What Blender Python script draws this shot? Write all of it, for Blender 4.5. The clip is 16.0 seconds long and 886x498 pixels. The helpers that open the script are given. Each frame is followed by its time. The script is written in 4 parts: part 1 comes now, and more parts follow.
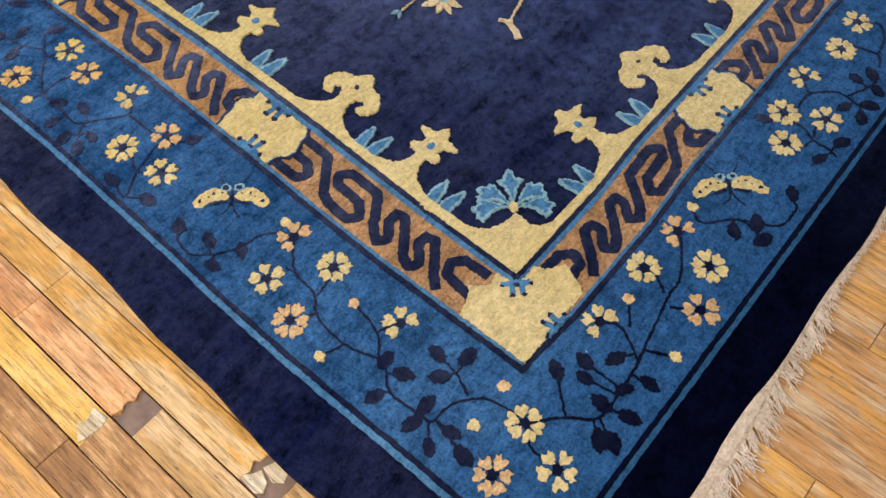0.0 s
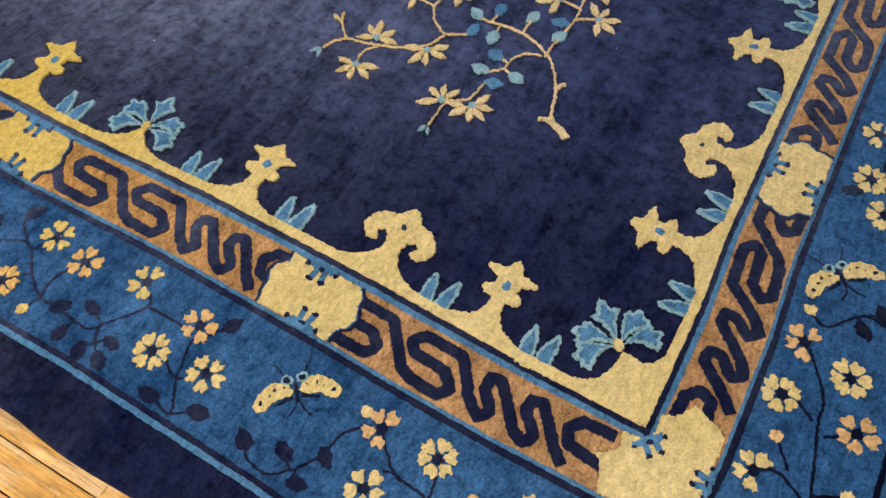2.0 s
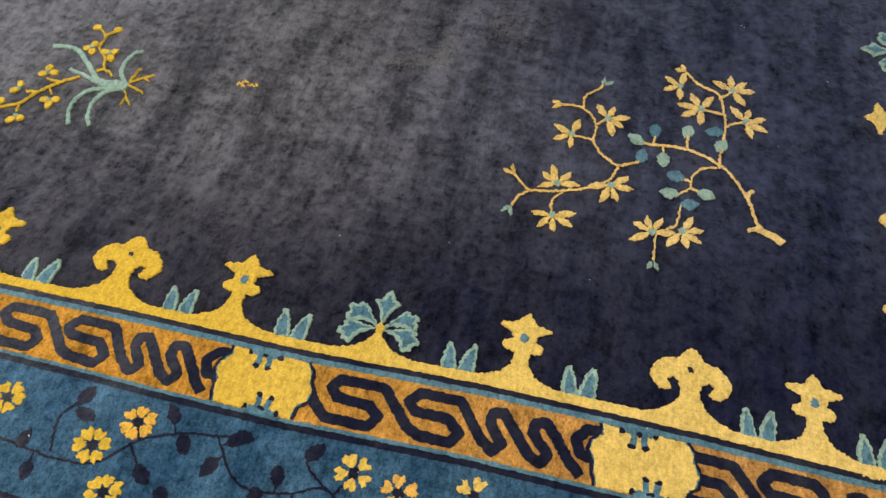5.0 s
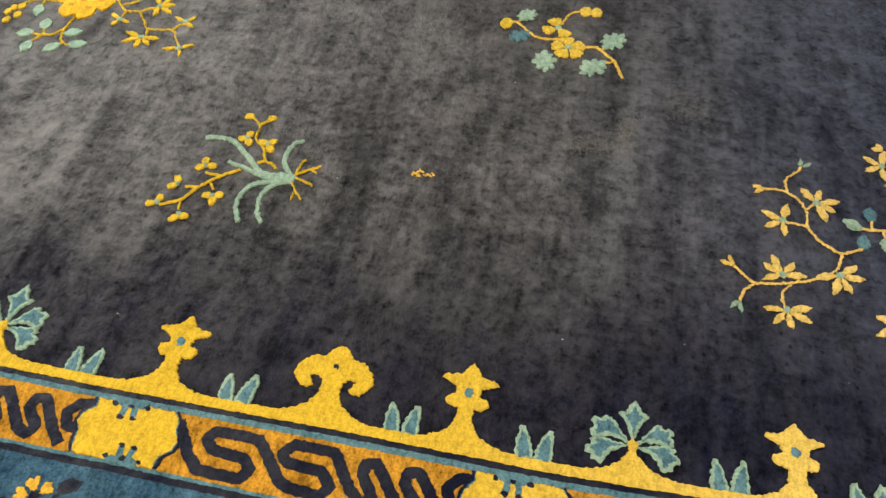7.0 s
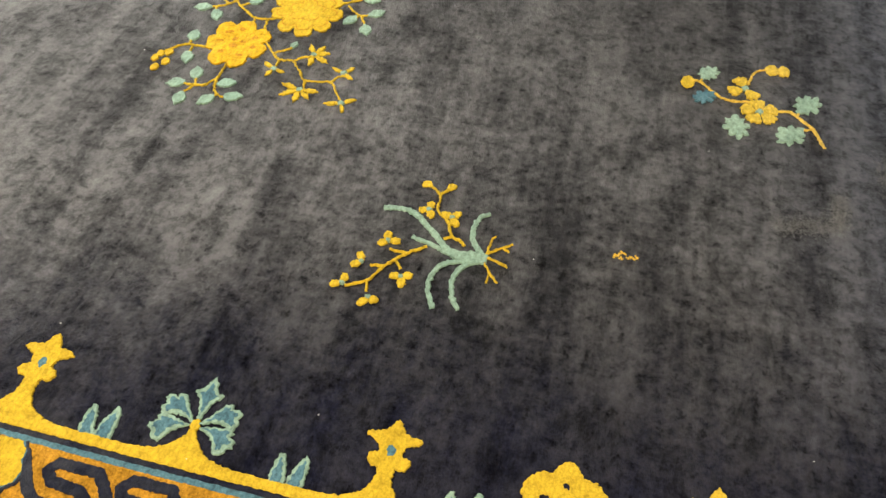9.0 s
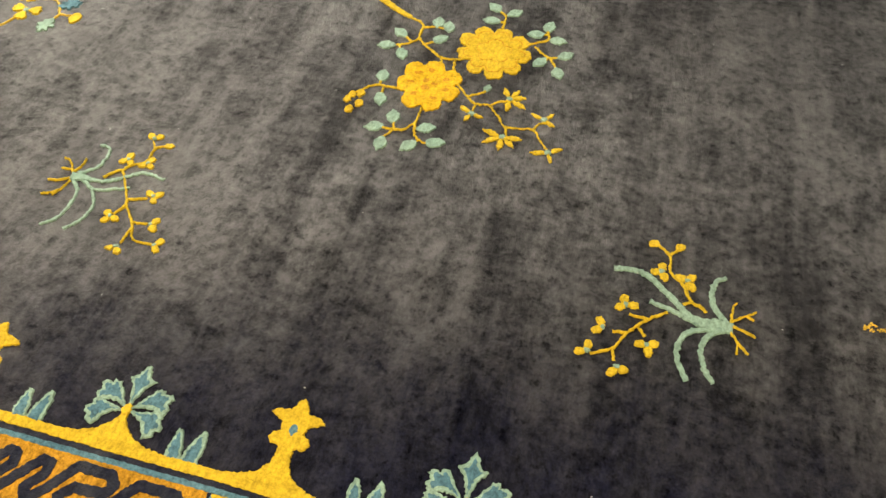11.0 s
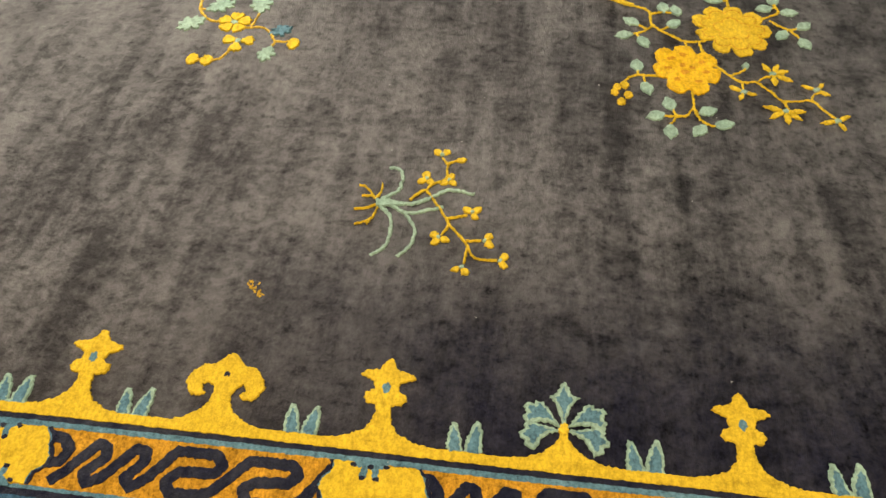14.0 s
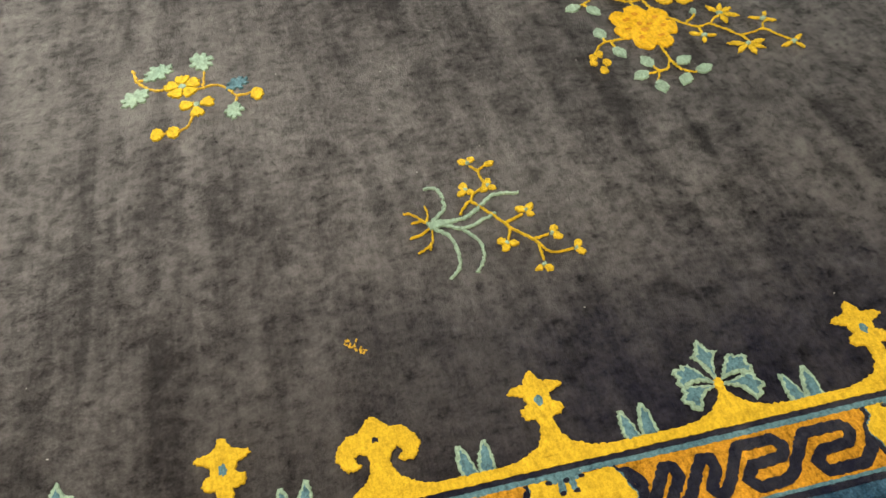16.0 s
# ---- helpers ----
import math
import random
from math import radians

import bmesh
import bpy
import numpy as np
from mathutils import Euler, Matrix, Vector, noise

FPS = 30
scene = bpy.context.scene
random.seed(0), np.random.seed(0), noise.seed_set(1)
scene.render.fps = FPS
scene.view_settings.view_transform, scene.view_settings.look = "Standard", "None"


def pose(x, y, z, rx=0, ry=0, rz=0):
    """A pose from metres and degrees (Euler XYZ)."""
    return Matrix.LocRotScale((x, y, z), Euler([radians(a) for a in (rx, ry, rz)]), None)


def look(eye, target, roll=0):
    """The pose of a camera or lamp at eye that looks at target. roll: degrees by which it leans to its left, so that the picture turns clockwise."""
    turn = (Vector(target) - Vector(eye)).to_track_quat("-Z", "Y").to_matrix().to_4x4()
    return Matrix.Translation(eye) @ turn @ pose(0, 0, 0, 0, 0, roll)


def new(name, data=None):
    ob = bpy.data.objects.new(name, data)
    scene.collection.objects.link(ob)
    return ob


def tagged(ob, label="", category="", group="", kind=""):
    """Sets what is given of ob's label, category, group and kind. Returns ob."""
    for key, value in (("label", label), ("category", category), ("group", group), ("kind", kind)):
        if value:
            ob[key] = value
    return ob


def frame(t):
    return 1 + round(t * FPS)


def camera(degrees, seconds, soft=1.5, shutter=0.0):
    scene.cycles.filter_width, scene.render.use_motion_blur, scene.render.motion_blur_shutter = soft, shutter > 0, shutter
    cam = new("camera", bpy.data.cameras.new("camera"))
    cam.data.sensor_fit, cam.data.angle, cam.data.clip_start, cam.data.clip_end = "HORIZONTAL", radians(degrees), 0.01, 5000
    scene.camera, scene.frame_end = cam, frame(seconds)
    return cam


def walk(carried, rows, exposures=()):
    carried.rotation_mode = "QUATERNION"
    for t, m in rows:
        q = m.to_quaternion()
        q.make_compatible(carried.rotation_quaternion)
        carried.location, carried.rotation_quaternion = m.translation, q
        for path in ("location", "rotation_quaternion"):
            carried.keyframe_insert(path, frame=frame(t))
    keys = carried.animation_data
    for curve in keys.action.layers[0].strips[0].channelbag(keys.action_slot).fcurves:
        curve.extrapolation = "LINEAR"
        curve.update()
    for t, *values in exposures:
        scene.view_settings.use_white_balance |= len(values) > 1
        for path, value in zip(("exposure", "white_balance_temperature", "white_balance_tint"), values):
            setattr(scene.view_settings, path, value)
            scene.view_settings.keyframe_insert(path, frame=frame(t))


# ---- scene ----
cam = camera(56.6, 16.0)
PATH = [
    (0, (0.397, -0.662, 1.31), (-0.286, 0.136, -0.392), -0.3),
    (0.5, (0.295, -0.643, 1.278), (-0.366, 0.176, -0.422), -0.6),
    (1, (0.191, -0.607, 1.263), (-0.446, 0.231, -0.437), -1.5),
    (1.5, (0.095, -0.544, 1.263), (-0.505, 0.317, -0.44), -2.3),
    (2, (-0.028, -0.539, 1.284), (-0.578, 0.356, -0.418), -2.4),
    (2.5, (-0.183, -0.575, 1.31), (-0.684, 0.352, -0.39), -2.7),
    (3, (-0.303, -0.578, 1.315), (-0.753, 0.372, -0.387), -3.0),
    (5.5, (-0.951, -0.654, 1.4), (-1.19, 0.517, -0.203), 0.1),
    (6, (-1.077, -0.565, 1.343), (-1.309, 0.649, -0.229), 0.4),
    (6.5, (-1.196, -0.551, 1.327), (-1.431, 0.69, -0.224), 0.1),
    (7, (-1.322, -0.603, 1.317), (-1.562, 0.656, -0.218), -0.0),
    (7.5, (-1.434, -0.645, 1.322), (-1.677, 0.616, -0.211), -0.2),
    (8, (-1.538, -0.629, 1.312), (-1.788, 0.63, -0.222), -0.2),
    (8.5, (-1.651, -0.532, 1.32), (-1.915, 0.72, -0.216), -0.1),
    (9, (-1.744, -0.451, 1.324), (-2.028, 0.796, -0.214), -0.1),
    (11.5, (-2.376, -0.428, 1.373), (-2.684, 0.814, -0.164), 0.5),
    (12, (-2.526, -0.487, 1.383), (-2.827, 0.758, -0.154), 0.4),
    (12.5, (-2.69, -0.54, 1.367), (-2.979, 0.706, -0.17), 0.2),
    (13, (-2.835, -0.497, 1.316), (-3.109, 0.759, -0.216), -0.5),
    (13.5, (-2.951, -0.486, 1.302), (-3.186, 0.779, -0.228), -1.1),
    (14, (-3.084, -0.556, 1.322), (-3.254, 0.72, -0.209), -2.0),
    (14.5, (-3.195, -0.566, 1.32), (-3.276, 0.717, -0.212), -2.7),
    (15, (-3.294, -0.488, 1.3), (-3.271, 0.796, -0.233), -3.3),
    (15.5, (-3.419, -0.453, 1.298), (-3.284, 0.822, -0.237), -3.7),
    (16, (-3.591, -0.485, 1.327), (-3.345, 0.77, -0.211), -3.9),
]
EXPOSURES = [(0.0, 0.08, 4900, 27), (2.0, 0.08, 5150, 26), (3.2, 0.08, 5600, 21), (5.5, 0.14, 6900, 10), (7.0, 0.27, 7600, 5), (9.0, 0.33, 7800, 4), (12.5, 0.12, 9000, 6), (14.0, 0.02, 8900, 8), (16.0, 0.0, 8400, 5)]
walk(cam, [(t, look(eye, target, roll)) for t, eye, target, roll in PATH], EXPOSURES)

# ---- world and lamps ----
world = bpy.data.worlds.new("room_air")
scene.world = world
world.use_nodes = True
world.node_tree.nodes["Background"].inputs[0].default_value = (0.9, 0.92, 1.0, 1)
world.node_tree.nodes["Background"].inputs[1].default_value = 0.05


def area_lamp(name, eye, target, w, h, watts, colour):
    data = bpy.data.lights.new(name, "AREA")
    data.shape, data.size, data.size_y, data.energy, data.color = "RECTANGLE", w, h, watts, colour
    ob = new(name, data)
    ob.matrix_world = look(eye, target)
    return ob


WARM = (1.0, 0.93, 0.82)
for lx in (-6.0, -3.2, -0.4, 2.2):
    area_lamp("ceiling_lamp", (lx, -2.7, 3.1), (lx, -0.6, 0), 1.2, 0.4, 100, WARM)
# Unseen lamp added overhead for the glare on the field's left side.
area_lamp("skylight", (-5.5, 2.95, 3.12), (-5.5, 1.6, 0), 4.2, 2.2, 660, (0.84, 0.90, 1.0))
# Unseen fill lamp added before the north wall, brightening the field's right.
area_lamp("shop_window", (1.3, 5.45, 2.3), (-0.4, 1.0, 0), 2.6, 1.5, 145, (0.80, 0.88, 1.0))


# ---- materials ----
def tree(name):
    m = bpy.data.materials.new(name)
    m.use_nodes = True
    return m, m.node_tree.nodes, m.node_tree.links, m.node_tree.nodes["Principled BSDF"]


def noise_tex(nodes, links, vec, scale, detail=4, rough=0.6):
    n = nodes.new("ShaderNodeTexNoise")
    n.inputs["Scale"].default_value, n.inputs["Detail"].default_value, n.inputs["Roughness"].default_value = scale, detail, rough
    links.new(vec, n.inputs["Vector"])
    return n.outputs["Fac"]


def ramp(nodes, links, fac, stops):
    r = nodes.new("ShaderNodeValToRGB")
    while len(r.color_ramp.elements) < len(stops):
        r.color_ramp.elements.new(0.5)
    for e, (pos, col) in zip(r.color_ramp.elements, stops):
        e.position, e.color = pos, (*col, 1)
    links.new(fac, r.inputs[0])
    return r.outputs[0]


def mix(nodes, links, fac, a, b, blend="MIX"):
    n = nodes.new("ShaderNodeMix")
    n.data_type, n.blend_type = "RGBA", blend
    for slot, v in ((0, fac), (6, a), (7, b)):
        if isinstance(v, (int, float)):
            n.inputs[slot].default_value = v
        elif isinstance(v, tuple):
            n.inputs[slot].default_value = (*v, 1)
        else:
            links.new(v, n.inputs[slot])
    return n.outputs[2]


def scaled(nodes, links, vec, s):
    n = nodes.new("ShaderNodeMapping")
    n.inputs["Scale"].default_value = s
    links.new(vec, n.inputs["Vector"])
    return n.outputs[0]


def grey(v):
    return (v, v, v)


def wool(name, colour, worn, mottled=0.4, relief=0.4, gloss=0.06, painted_sheen=False, rich=None, deep=None):
    """Knotted wool pile: knot grain, brushed patches and streaks of the nap, paler wear; the lustre shows at low
    angles.
    """
    m, nodes, links, p = tree(name)
    at = nodes.new("ShaderNodeTexCoord").outputs["Object"]
    nap = noise_tex(nodes, links, scaled(nodes, links, at, (1.5, 1.0, 1.0)), 5.0, 9, 0.74)
    streak = noise_tex(nodes, links, scaled(nodes, links, at, (11.0, 1.0, 1.0)), 1.0, 7, 0.68)
    weft = noise_tex(nodes, links, scaled(nodes, links, at, (1.2, 14.0, 1.0)), 1.0, 6, 0.66)
    tread = noise_tex(nodes, links, at, 1.4, 5, 0.6)
    clump = noise_tex(nodes, links, scaled(nodes, links, at, (1.0, 1.25, 1.0)), 26, 8, 0.8)
    knots = noise_tex(nodes, links, at, 190, 3, 0.8)
    tuft = noise_tex(nodes, links, scaled(nodes, links, at, (1.0, 0.4, 1.0)), 110, 4, 0.75)
    stood = nodes.new("ShaderNodeTexNoise")
    for slot, value in (("Scale", 13.0), ("Detail", 8), ("Roughness", 0.78), ("Distortion", 0.35)):
        stood.inputs[slot].default_value = value
    links.new(scaled(nodes, links, at, (1.0, 0.75, 1.0)), stood.inputs["Vector"])
    brushed = ramp(nodes, links, stood.outputs["Fac"], [(0.36, grey(1 - 1.2 * mottled)), (0.49, grey(1.0)), (0.64, grey(1 + 0.6 * mottled))])
    pits = noise_tex(nodes, links, scaled(nodes, links, at, (1.0, 0.7, 1.0)), 52, 6, 0.72)
    crushed = ramp(nodes, links, pits, [(0.34, grey(0.35)), (0.44, grey(0.95)), (0.60, grey(1.15))])
    lines = mix(nodes, links, 0.15, streak, weft)
    both = mix(nodes, links, 0.55, mix(nodes, links, 0.5, nap, clump), mix(nodes, links, 0.65, tread, lines))
    wornness = ramp(nodes, links, both, [(0.43, grey(0)), (0.57, grey(1))])
    base = mix(nodes, links, wornness, colour, worn)
    if rich:
        # Warmer white balance painted into the dye, from pale corner to full long side.
        apart = nodes.new("ShaderNodeSeparateXYZ")
        links.new(at, apart.inputs[0])
        reach = nodes.new("ShaderNodeMapRange")
        reach.interpolation_type = "SMOOTHSTEP"
        for slot, v in ((1, -0.3), (2, -1.7), (3, 0.0), (4, 1.0)):
            reach.inputs[slot].default_value = v
        links.new(apart.outputs[0], reach.inputs[0])
        base = mix(nodes, links, reach.outputs[0], base, mix(nodes, links, wornness, rich, tuple(min(1.12 * c, 1.0) for c in rich)))
    if painted_sheen:
        # Colour cast and sheen painted in towards the middle: brownish charcoal with more lustre.
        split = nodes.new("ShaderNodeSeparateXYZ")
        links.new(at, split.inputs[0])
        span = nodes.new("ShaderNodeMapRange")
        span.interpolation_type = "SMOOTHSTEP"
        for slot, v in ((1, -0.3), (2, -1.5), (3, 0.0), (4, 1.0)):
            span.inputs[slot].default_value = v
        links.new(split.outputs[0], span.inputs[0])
        # Shade painted in beside the border, and a bright sheen at the far end.
        strip, sheen_end = nodes.new("ShaderNodeMapRange"), nodes.new("ShaderNodeMapRange")
        for node, out, ends in ((strip, 1, (0.12, 0.65, 0.45, 1.0)), (sheen_end, 0, (-2.4, -3.9, 0.0, 1.0))):
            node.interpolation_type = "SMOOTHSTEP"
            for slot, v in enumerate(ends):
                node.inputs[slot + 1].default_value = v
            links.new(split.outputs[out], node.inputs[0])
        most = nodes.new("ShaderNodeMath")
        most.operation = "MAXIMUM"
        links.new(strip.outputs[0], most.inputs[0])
        links.new(sheen_end.outputs[0], most.inputs[1])
        sheen_mask = nodes.new("ShaderNodeMath")
        sheen_mask.operation = "MULTIPLY"
        links.new(span.outputs[0], sheen_mask.inputs[0])
        links.new(most.outputs[0], sheen_mask.inputs[1])
        sheen_tone = mix(nodes, links, wornness, (0.0066, 0.0060, 0.0084), (0.0160, 0.0144, 0.0175))
        sheen_tone = mix(nodes, links, sheen_end.outputs[0], sheen_tone, mix(nodes, links, wornness, (0.0170, 0.0148, 0.0165), (0.0300, 0.0264, 0.0282)))
        base = mix(nodes, links, sheen_mask.outputs[0], base, sheen_tone)
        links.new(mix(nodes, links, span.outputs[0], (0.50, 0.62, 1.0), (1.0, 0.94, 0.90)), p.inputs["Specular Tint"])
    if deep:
        # Shade of the fringed end, its pile turned from light, painted into the colour.
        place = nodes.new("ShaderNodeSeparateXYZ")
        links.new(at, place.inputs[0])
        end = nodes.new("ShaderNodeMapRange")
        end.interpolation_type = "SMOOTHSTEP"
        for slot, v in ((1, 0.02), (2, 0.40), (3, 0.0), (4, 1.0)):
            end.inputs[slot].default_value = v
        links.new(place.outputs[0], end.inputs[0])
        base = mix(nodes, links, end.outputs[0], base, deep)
    shade = mix(nodes, links, 0.5, knots, tuft)
    dark = ramp(nodes, links, shade, [(0.38, grey(1 - mottled)), (0.50, grey(1.0)), (0.62, grey(min(1.0 + 0.8 * mottled, 1.5)))])
    specks = ramp(nodes, links, clump, [(0.33, grey(0.28)), (0.46, grey(1.0)), (0.64, grey(1.3))])
    patchy = mix(nodes, links, mottled, (1.0, 1.0, 1.0), specks)
    toned = mix(nodes, links, 1.0, base, dark, "MULTIPLY")
    brushed = mix(nodes, links, 1.0, brushed, crushed, "MULTIPLY")
    if painted_sheen:
        brushed = mix(nodes, links, sheen_end.outputs[0], brushed, mix(nodes, links, 0.7, brushed, (1.0, 1.0, 1.0)))
    laid = mix(nodes, links, 1.0 if painted_sheen else 0.45, patchy, brushed, "MULTIPLY") if mottled > 0.45 else patchy
    links.new(mix(nodes, links, 1.0, toned, laid, "MULTIPLY"), p.inputs["Base Color"])
    p.inputs["Roughness"].default_value = 0.46
    low_angle = nodes.new("ShaderNodeLayerWeight")
    low_angle.inputs["Blend"].default_value = 0.5
    grazing = ramp(nodes, links, low_angle.outputs["Facing"], [(0.08, grey(0.18)), (0.30, grey(0.85)), (0.62, grey(0.70))])
    lustre = ramp(nodes, links, both, [(0.45, grey(gloss * 0.25)), (0.55, grey(gloss * 1.1))])
    if painted_sheen:
        # Less lustre off the middle and beside the border, matching the painted tones.
        flat = ramp(nodes, links, sheen_mask.outputs[0], [(0.0, grey(0.50)), (0.6, grey(1.0))])
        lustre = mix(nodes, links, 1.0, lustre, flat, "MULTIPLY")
        strip_lustre = ramp(nodes, links, most.outputs[0], [(0.45, grey(0.32)), (0.95, grey(1.0))])
        lustre = mix(nodes, links, 1.0, lustre, strip_lustre, "MULTIPLY")
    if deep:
        # Lustre drops along with the painted shade.
        end_lustre = ramp(nodes, links, end.outputs[0], [(0.0, grey(1.0)), (1.0, grey(0.05))])
        lustre = mix(nodes, links, 1.0, lustre, end_lustre, "MULTIPLY")
    shine = mix(nodes, links, 1.0, mix(nodes, links, 1.0, lustre, mix(nodes, links, 1.0, specks, brushed, "MULTIPLY"), "MULTIPLY"), grazing, "MULTIPLY")
    links.new(shine, p.inputs["Specular IOR Level"])
    low = nodes.new("ShaderNodeBump")
    low.inputs["Strength"].default_value, low.inputs["Distance"].default_value = 0.6, 0.03
    links.new(nap, low.inputs["Height"])
    fine = nodes.new("ShaderNodeBump")
    fine.inputs["Strength"].default_value, fine.inputs["Distance"].default_value = relief, 0.004
    links.new(shade, fine.inputs["Height"])
    links.new(low.outputs[0], fine.inputs["Normal"])
    links.new(fine.outputs[0], p.inputs["Normal"])
    return m


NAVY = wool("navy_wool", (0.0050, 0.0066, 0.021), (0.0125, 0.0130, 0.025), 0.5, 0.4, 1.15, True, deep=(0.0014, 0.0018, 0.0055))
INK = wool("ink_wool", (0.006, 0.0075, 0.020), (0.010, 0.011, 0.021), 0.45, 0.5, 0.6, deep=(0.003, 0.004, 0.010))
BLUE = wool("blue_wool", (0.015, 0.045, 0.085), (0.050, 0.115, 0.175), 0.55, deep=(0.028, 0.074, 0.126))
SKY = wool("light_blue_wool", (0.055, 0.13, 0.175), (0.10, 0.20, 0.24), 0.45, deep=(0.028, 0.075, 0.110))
PALE = wool("pale_blue_green_wool", (0.20, 0.31, 0.25), (0.28, 0.39, 0.31), 0.35)
CREAM = wool("golden_cream_wool", (0.59, 0.415, 0.108), (0.655, 0.475, 0.150), 0.32, rich=(0.52, 0.340, 0.036))
GOLD = wool("gold_wool", (0.60, 0.42, 0.15), (0.66, 0.48, 0.19), 0.38, rich=(0.54, 0.365, 0.038))
TAN = wool("tan_wool", (0.31, 0.155, 0.042), (0.43, 0.23, 0.07), 0.55, rich=(0.38, 0.182, 0.024))
PEACH = wool("peach_wool", (0.55, 0.31, 0.09), (0.64, 0.40, 0.13), 0.38, rich=(0.56, 0.32, 0.045))
STEM = wool("pale_peach_wool", (0.62, 0.42, 0.15), (0.70, 0.50, 0.20), 0.35, rich=(0.58, 0.38, 0.065))
SCUFF = wool("scuffed_navy_wool", (0.080, 0.078, 0.080), (0.12, 0.118, 0.12), 0.4)
TAPE = wool("tan_cotton_web", (0.60, 0.43, 0.20), (0.68, 0.50, 0.26), 0.3, 0.4)
COTTON = wool("ivory_cotton", (0.64, 0.48, 0.25), (0.74, 0.57, 0.32), 0.25, 0.5)


def boards(name="worn_oak_boards", islands=False, coat=None, under=None, wear=0.0):
    """Old strip floor: orange varnish worn through to bare tan wood, with scuffs, cracks and pits."""
    m, nodes, links, p = tree(name)
    at = nodes.new("ShaderNodeTexCoord").outputs["Object"]
    rnd = nodes.new("ShaderNodeNewGeometry").outputs["Random Per Island"] if islands else nodes.new("ShaderNodeObjectInfo").outputs["Random"]
    push = nodes.new("ShaderNodeVectorMath")
    push.operation = "MULTIPLY_ADD"
    comb = nodes.new("ShaderNodeCombineXYZ")
    for k in range(3):
        links.new(rnd, comb.inputs[k])
    links.new(comb.outputs[0], push.inputs[0])
    push.inputs[1].default_value = (37, 53, 11)
    links.new(at, push.inputs[2])
    at = push.outputs[0]
    grain = noise_tex(nodes, links, scaled(nodes, links, at, (3.0, 34, 34)), 3.0, 9, 0.72)
    fibre = noise_tex(nodes, links, scaled(nodes, links, at, (6.0, 130, 130)), 3.0, 5, 0.7)
    streak = noise_tex(nodes, links, scaled(nodes, links, at, (1.6, 12, 12)), 4.0, 7, 0.7)
    blot = noise_tex(nodes, links, scaled(nodes, links, at, (1.0, 2.6, 2.6)), 6.0, 7, 0.68)
    pits = noise_tex(nodes, links, scaled(nodes, links, at, (1.0, 2.0, 2.0)), 90, 2, 0.5)
    hue = ramp(nodes, links, rnd, [(0.0, (0.60, 0.27, 0.030)), (0.3, (0.72, 0.36, 0.034)), (0.55, (0.52, 0.24, 0.050)), (0.75, (0.66, 0.30, 0.030)), (0.9, (0.30, 0.135, 0.032)), (1.0, (0.26, 0.12, 0.03))])
    bare = ramp(nodes, links, rnd, [(0.0, (0.60, 0.37, 0.13)), (0.35, (0.54, 0.27, 0.085)), (0.6, (0.62, 0.40, 0.15)), (0.85, (0.48, 0.27, 0.095)), (1.0, (0.30, 0.17, 0.07))])
    if coat:
        spread = ramp(nodes, links, blot, [(0.35, grey(0.72)), (0.65, grey(1.2))])
        hue = mix(nodes, links, 1.0, coat, spread, "MULTIPLY")
        bare = mix(nodes, links, 1.0, under, spread, "MULTIPLY")
    worn = ramp(nodes, links, mix(nodes, links, 0.55, streak, blot), [(0.475 - wear, grey(0)), (0.56 - wear, grey(0.9))])
    a = mix(nodes, links, worn, hue, bare)
    tone = ramp(nodes, links, mix(nodes, links, 0.4, grain, fibre), [(0.40, grey(0.45)), (0.49, grey(0.90)), (0.59, grey(1.18))])
    b = mix(nodes, links, 1.0, a, tone, "MULTIPLY")
    scuff = ramp(nodes, links, mix(nodes, links, 0.5, grain, streak), [(0.55, grey(0)), (0.62, grey(0.55))])
    c = mix(nodes, links, scuff, b, (0.76, 0.52, 0.20))
    hole = ramp(nodes, links, pits, [(0.22, grey(0.45)), (0.32, grey(1.0))])
    crack = ramp(nodes, links, fibre, [(0.32, grey(0.40)), (0.39, grey(1.0))])
    d = mix(nodes, links, 1.0, mix(nodes, links, 1.0, c, hole, "MULTIPLY"), crack, "MULTIPLY")
    links.new(d, p.inputs["Base Color"])
    links.new(ramp(nodes, links, worn, [(0.0, grey(0.45)), (1.0, grey(0.78))]), p.inputs["Roughness"])
    p.inputs["Specular IOR Level"].default_value = 0.22
    bump = nodes.new("ShaderNodeBump")
    bump.inputs["Strength"].default_value, bump.inputs["Distance"].default_value = 0.6, 0.004
    links.new(mix(nodes, links, 0.5, grain, fibre), bump.inputs["Height"])
    links.new(bump.outputs[0], p.inputs["Normal"])
    return m


def plaster(name, colour):
    m, nodes, links, p = tree(name)
    at = nodes.new("ShaderNodeTexCoord").outputs["Object"]
    f = noise_tex(nodes, links, at, 3.0, 6)
    links.new(ramp(nodes, links, f, [(0.3, tuple(c * 0.9 for c in colour)), (0.7, colour)]), p.inputs["Base Color"])
    p.inputs["Roughness"].default_value = 0.85
    return m


def plain(name, colour, rough=0.8):
    m, nodes, links, p = tree(name)
    at = nodes.new("ShaderNodeTexCoord").outputs["Object"]
    f = noise_tex(nodes, links, at, 40.0, 5)
    links.new(ramp(nodes, links, f, [(0.3, tuple(c * 0.6 for c in colour)), (0.7, colour)]), p.inputs["Base Color"])
    p.inputs["Roughness"].default_value = rough
    return m


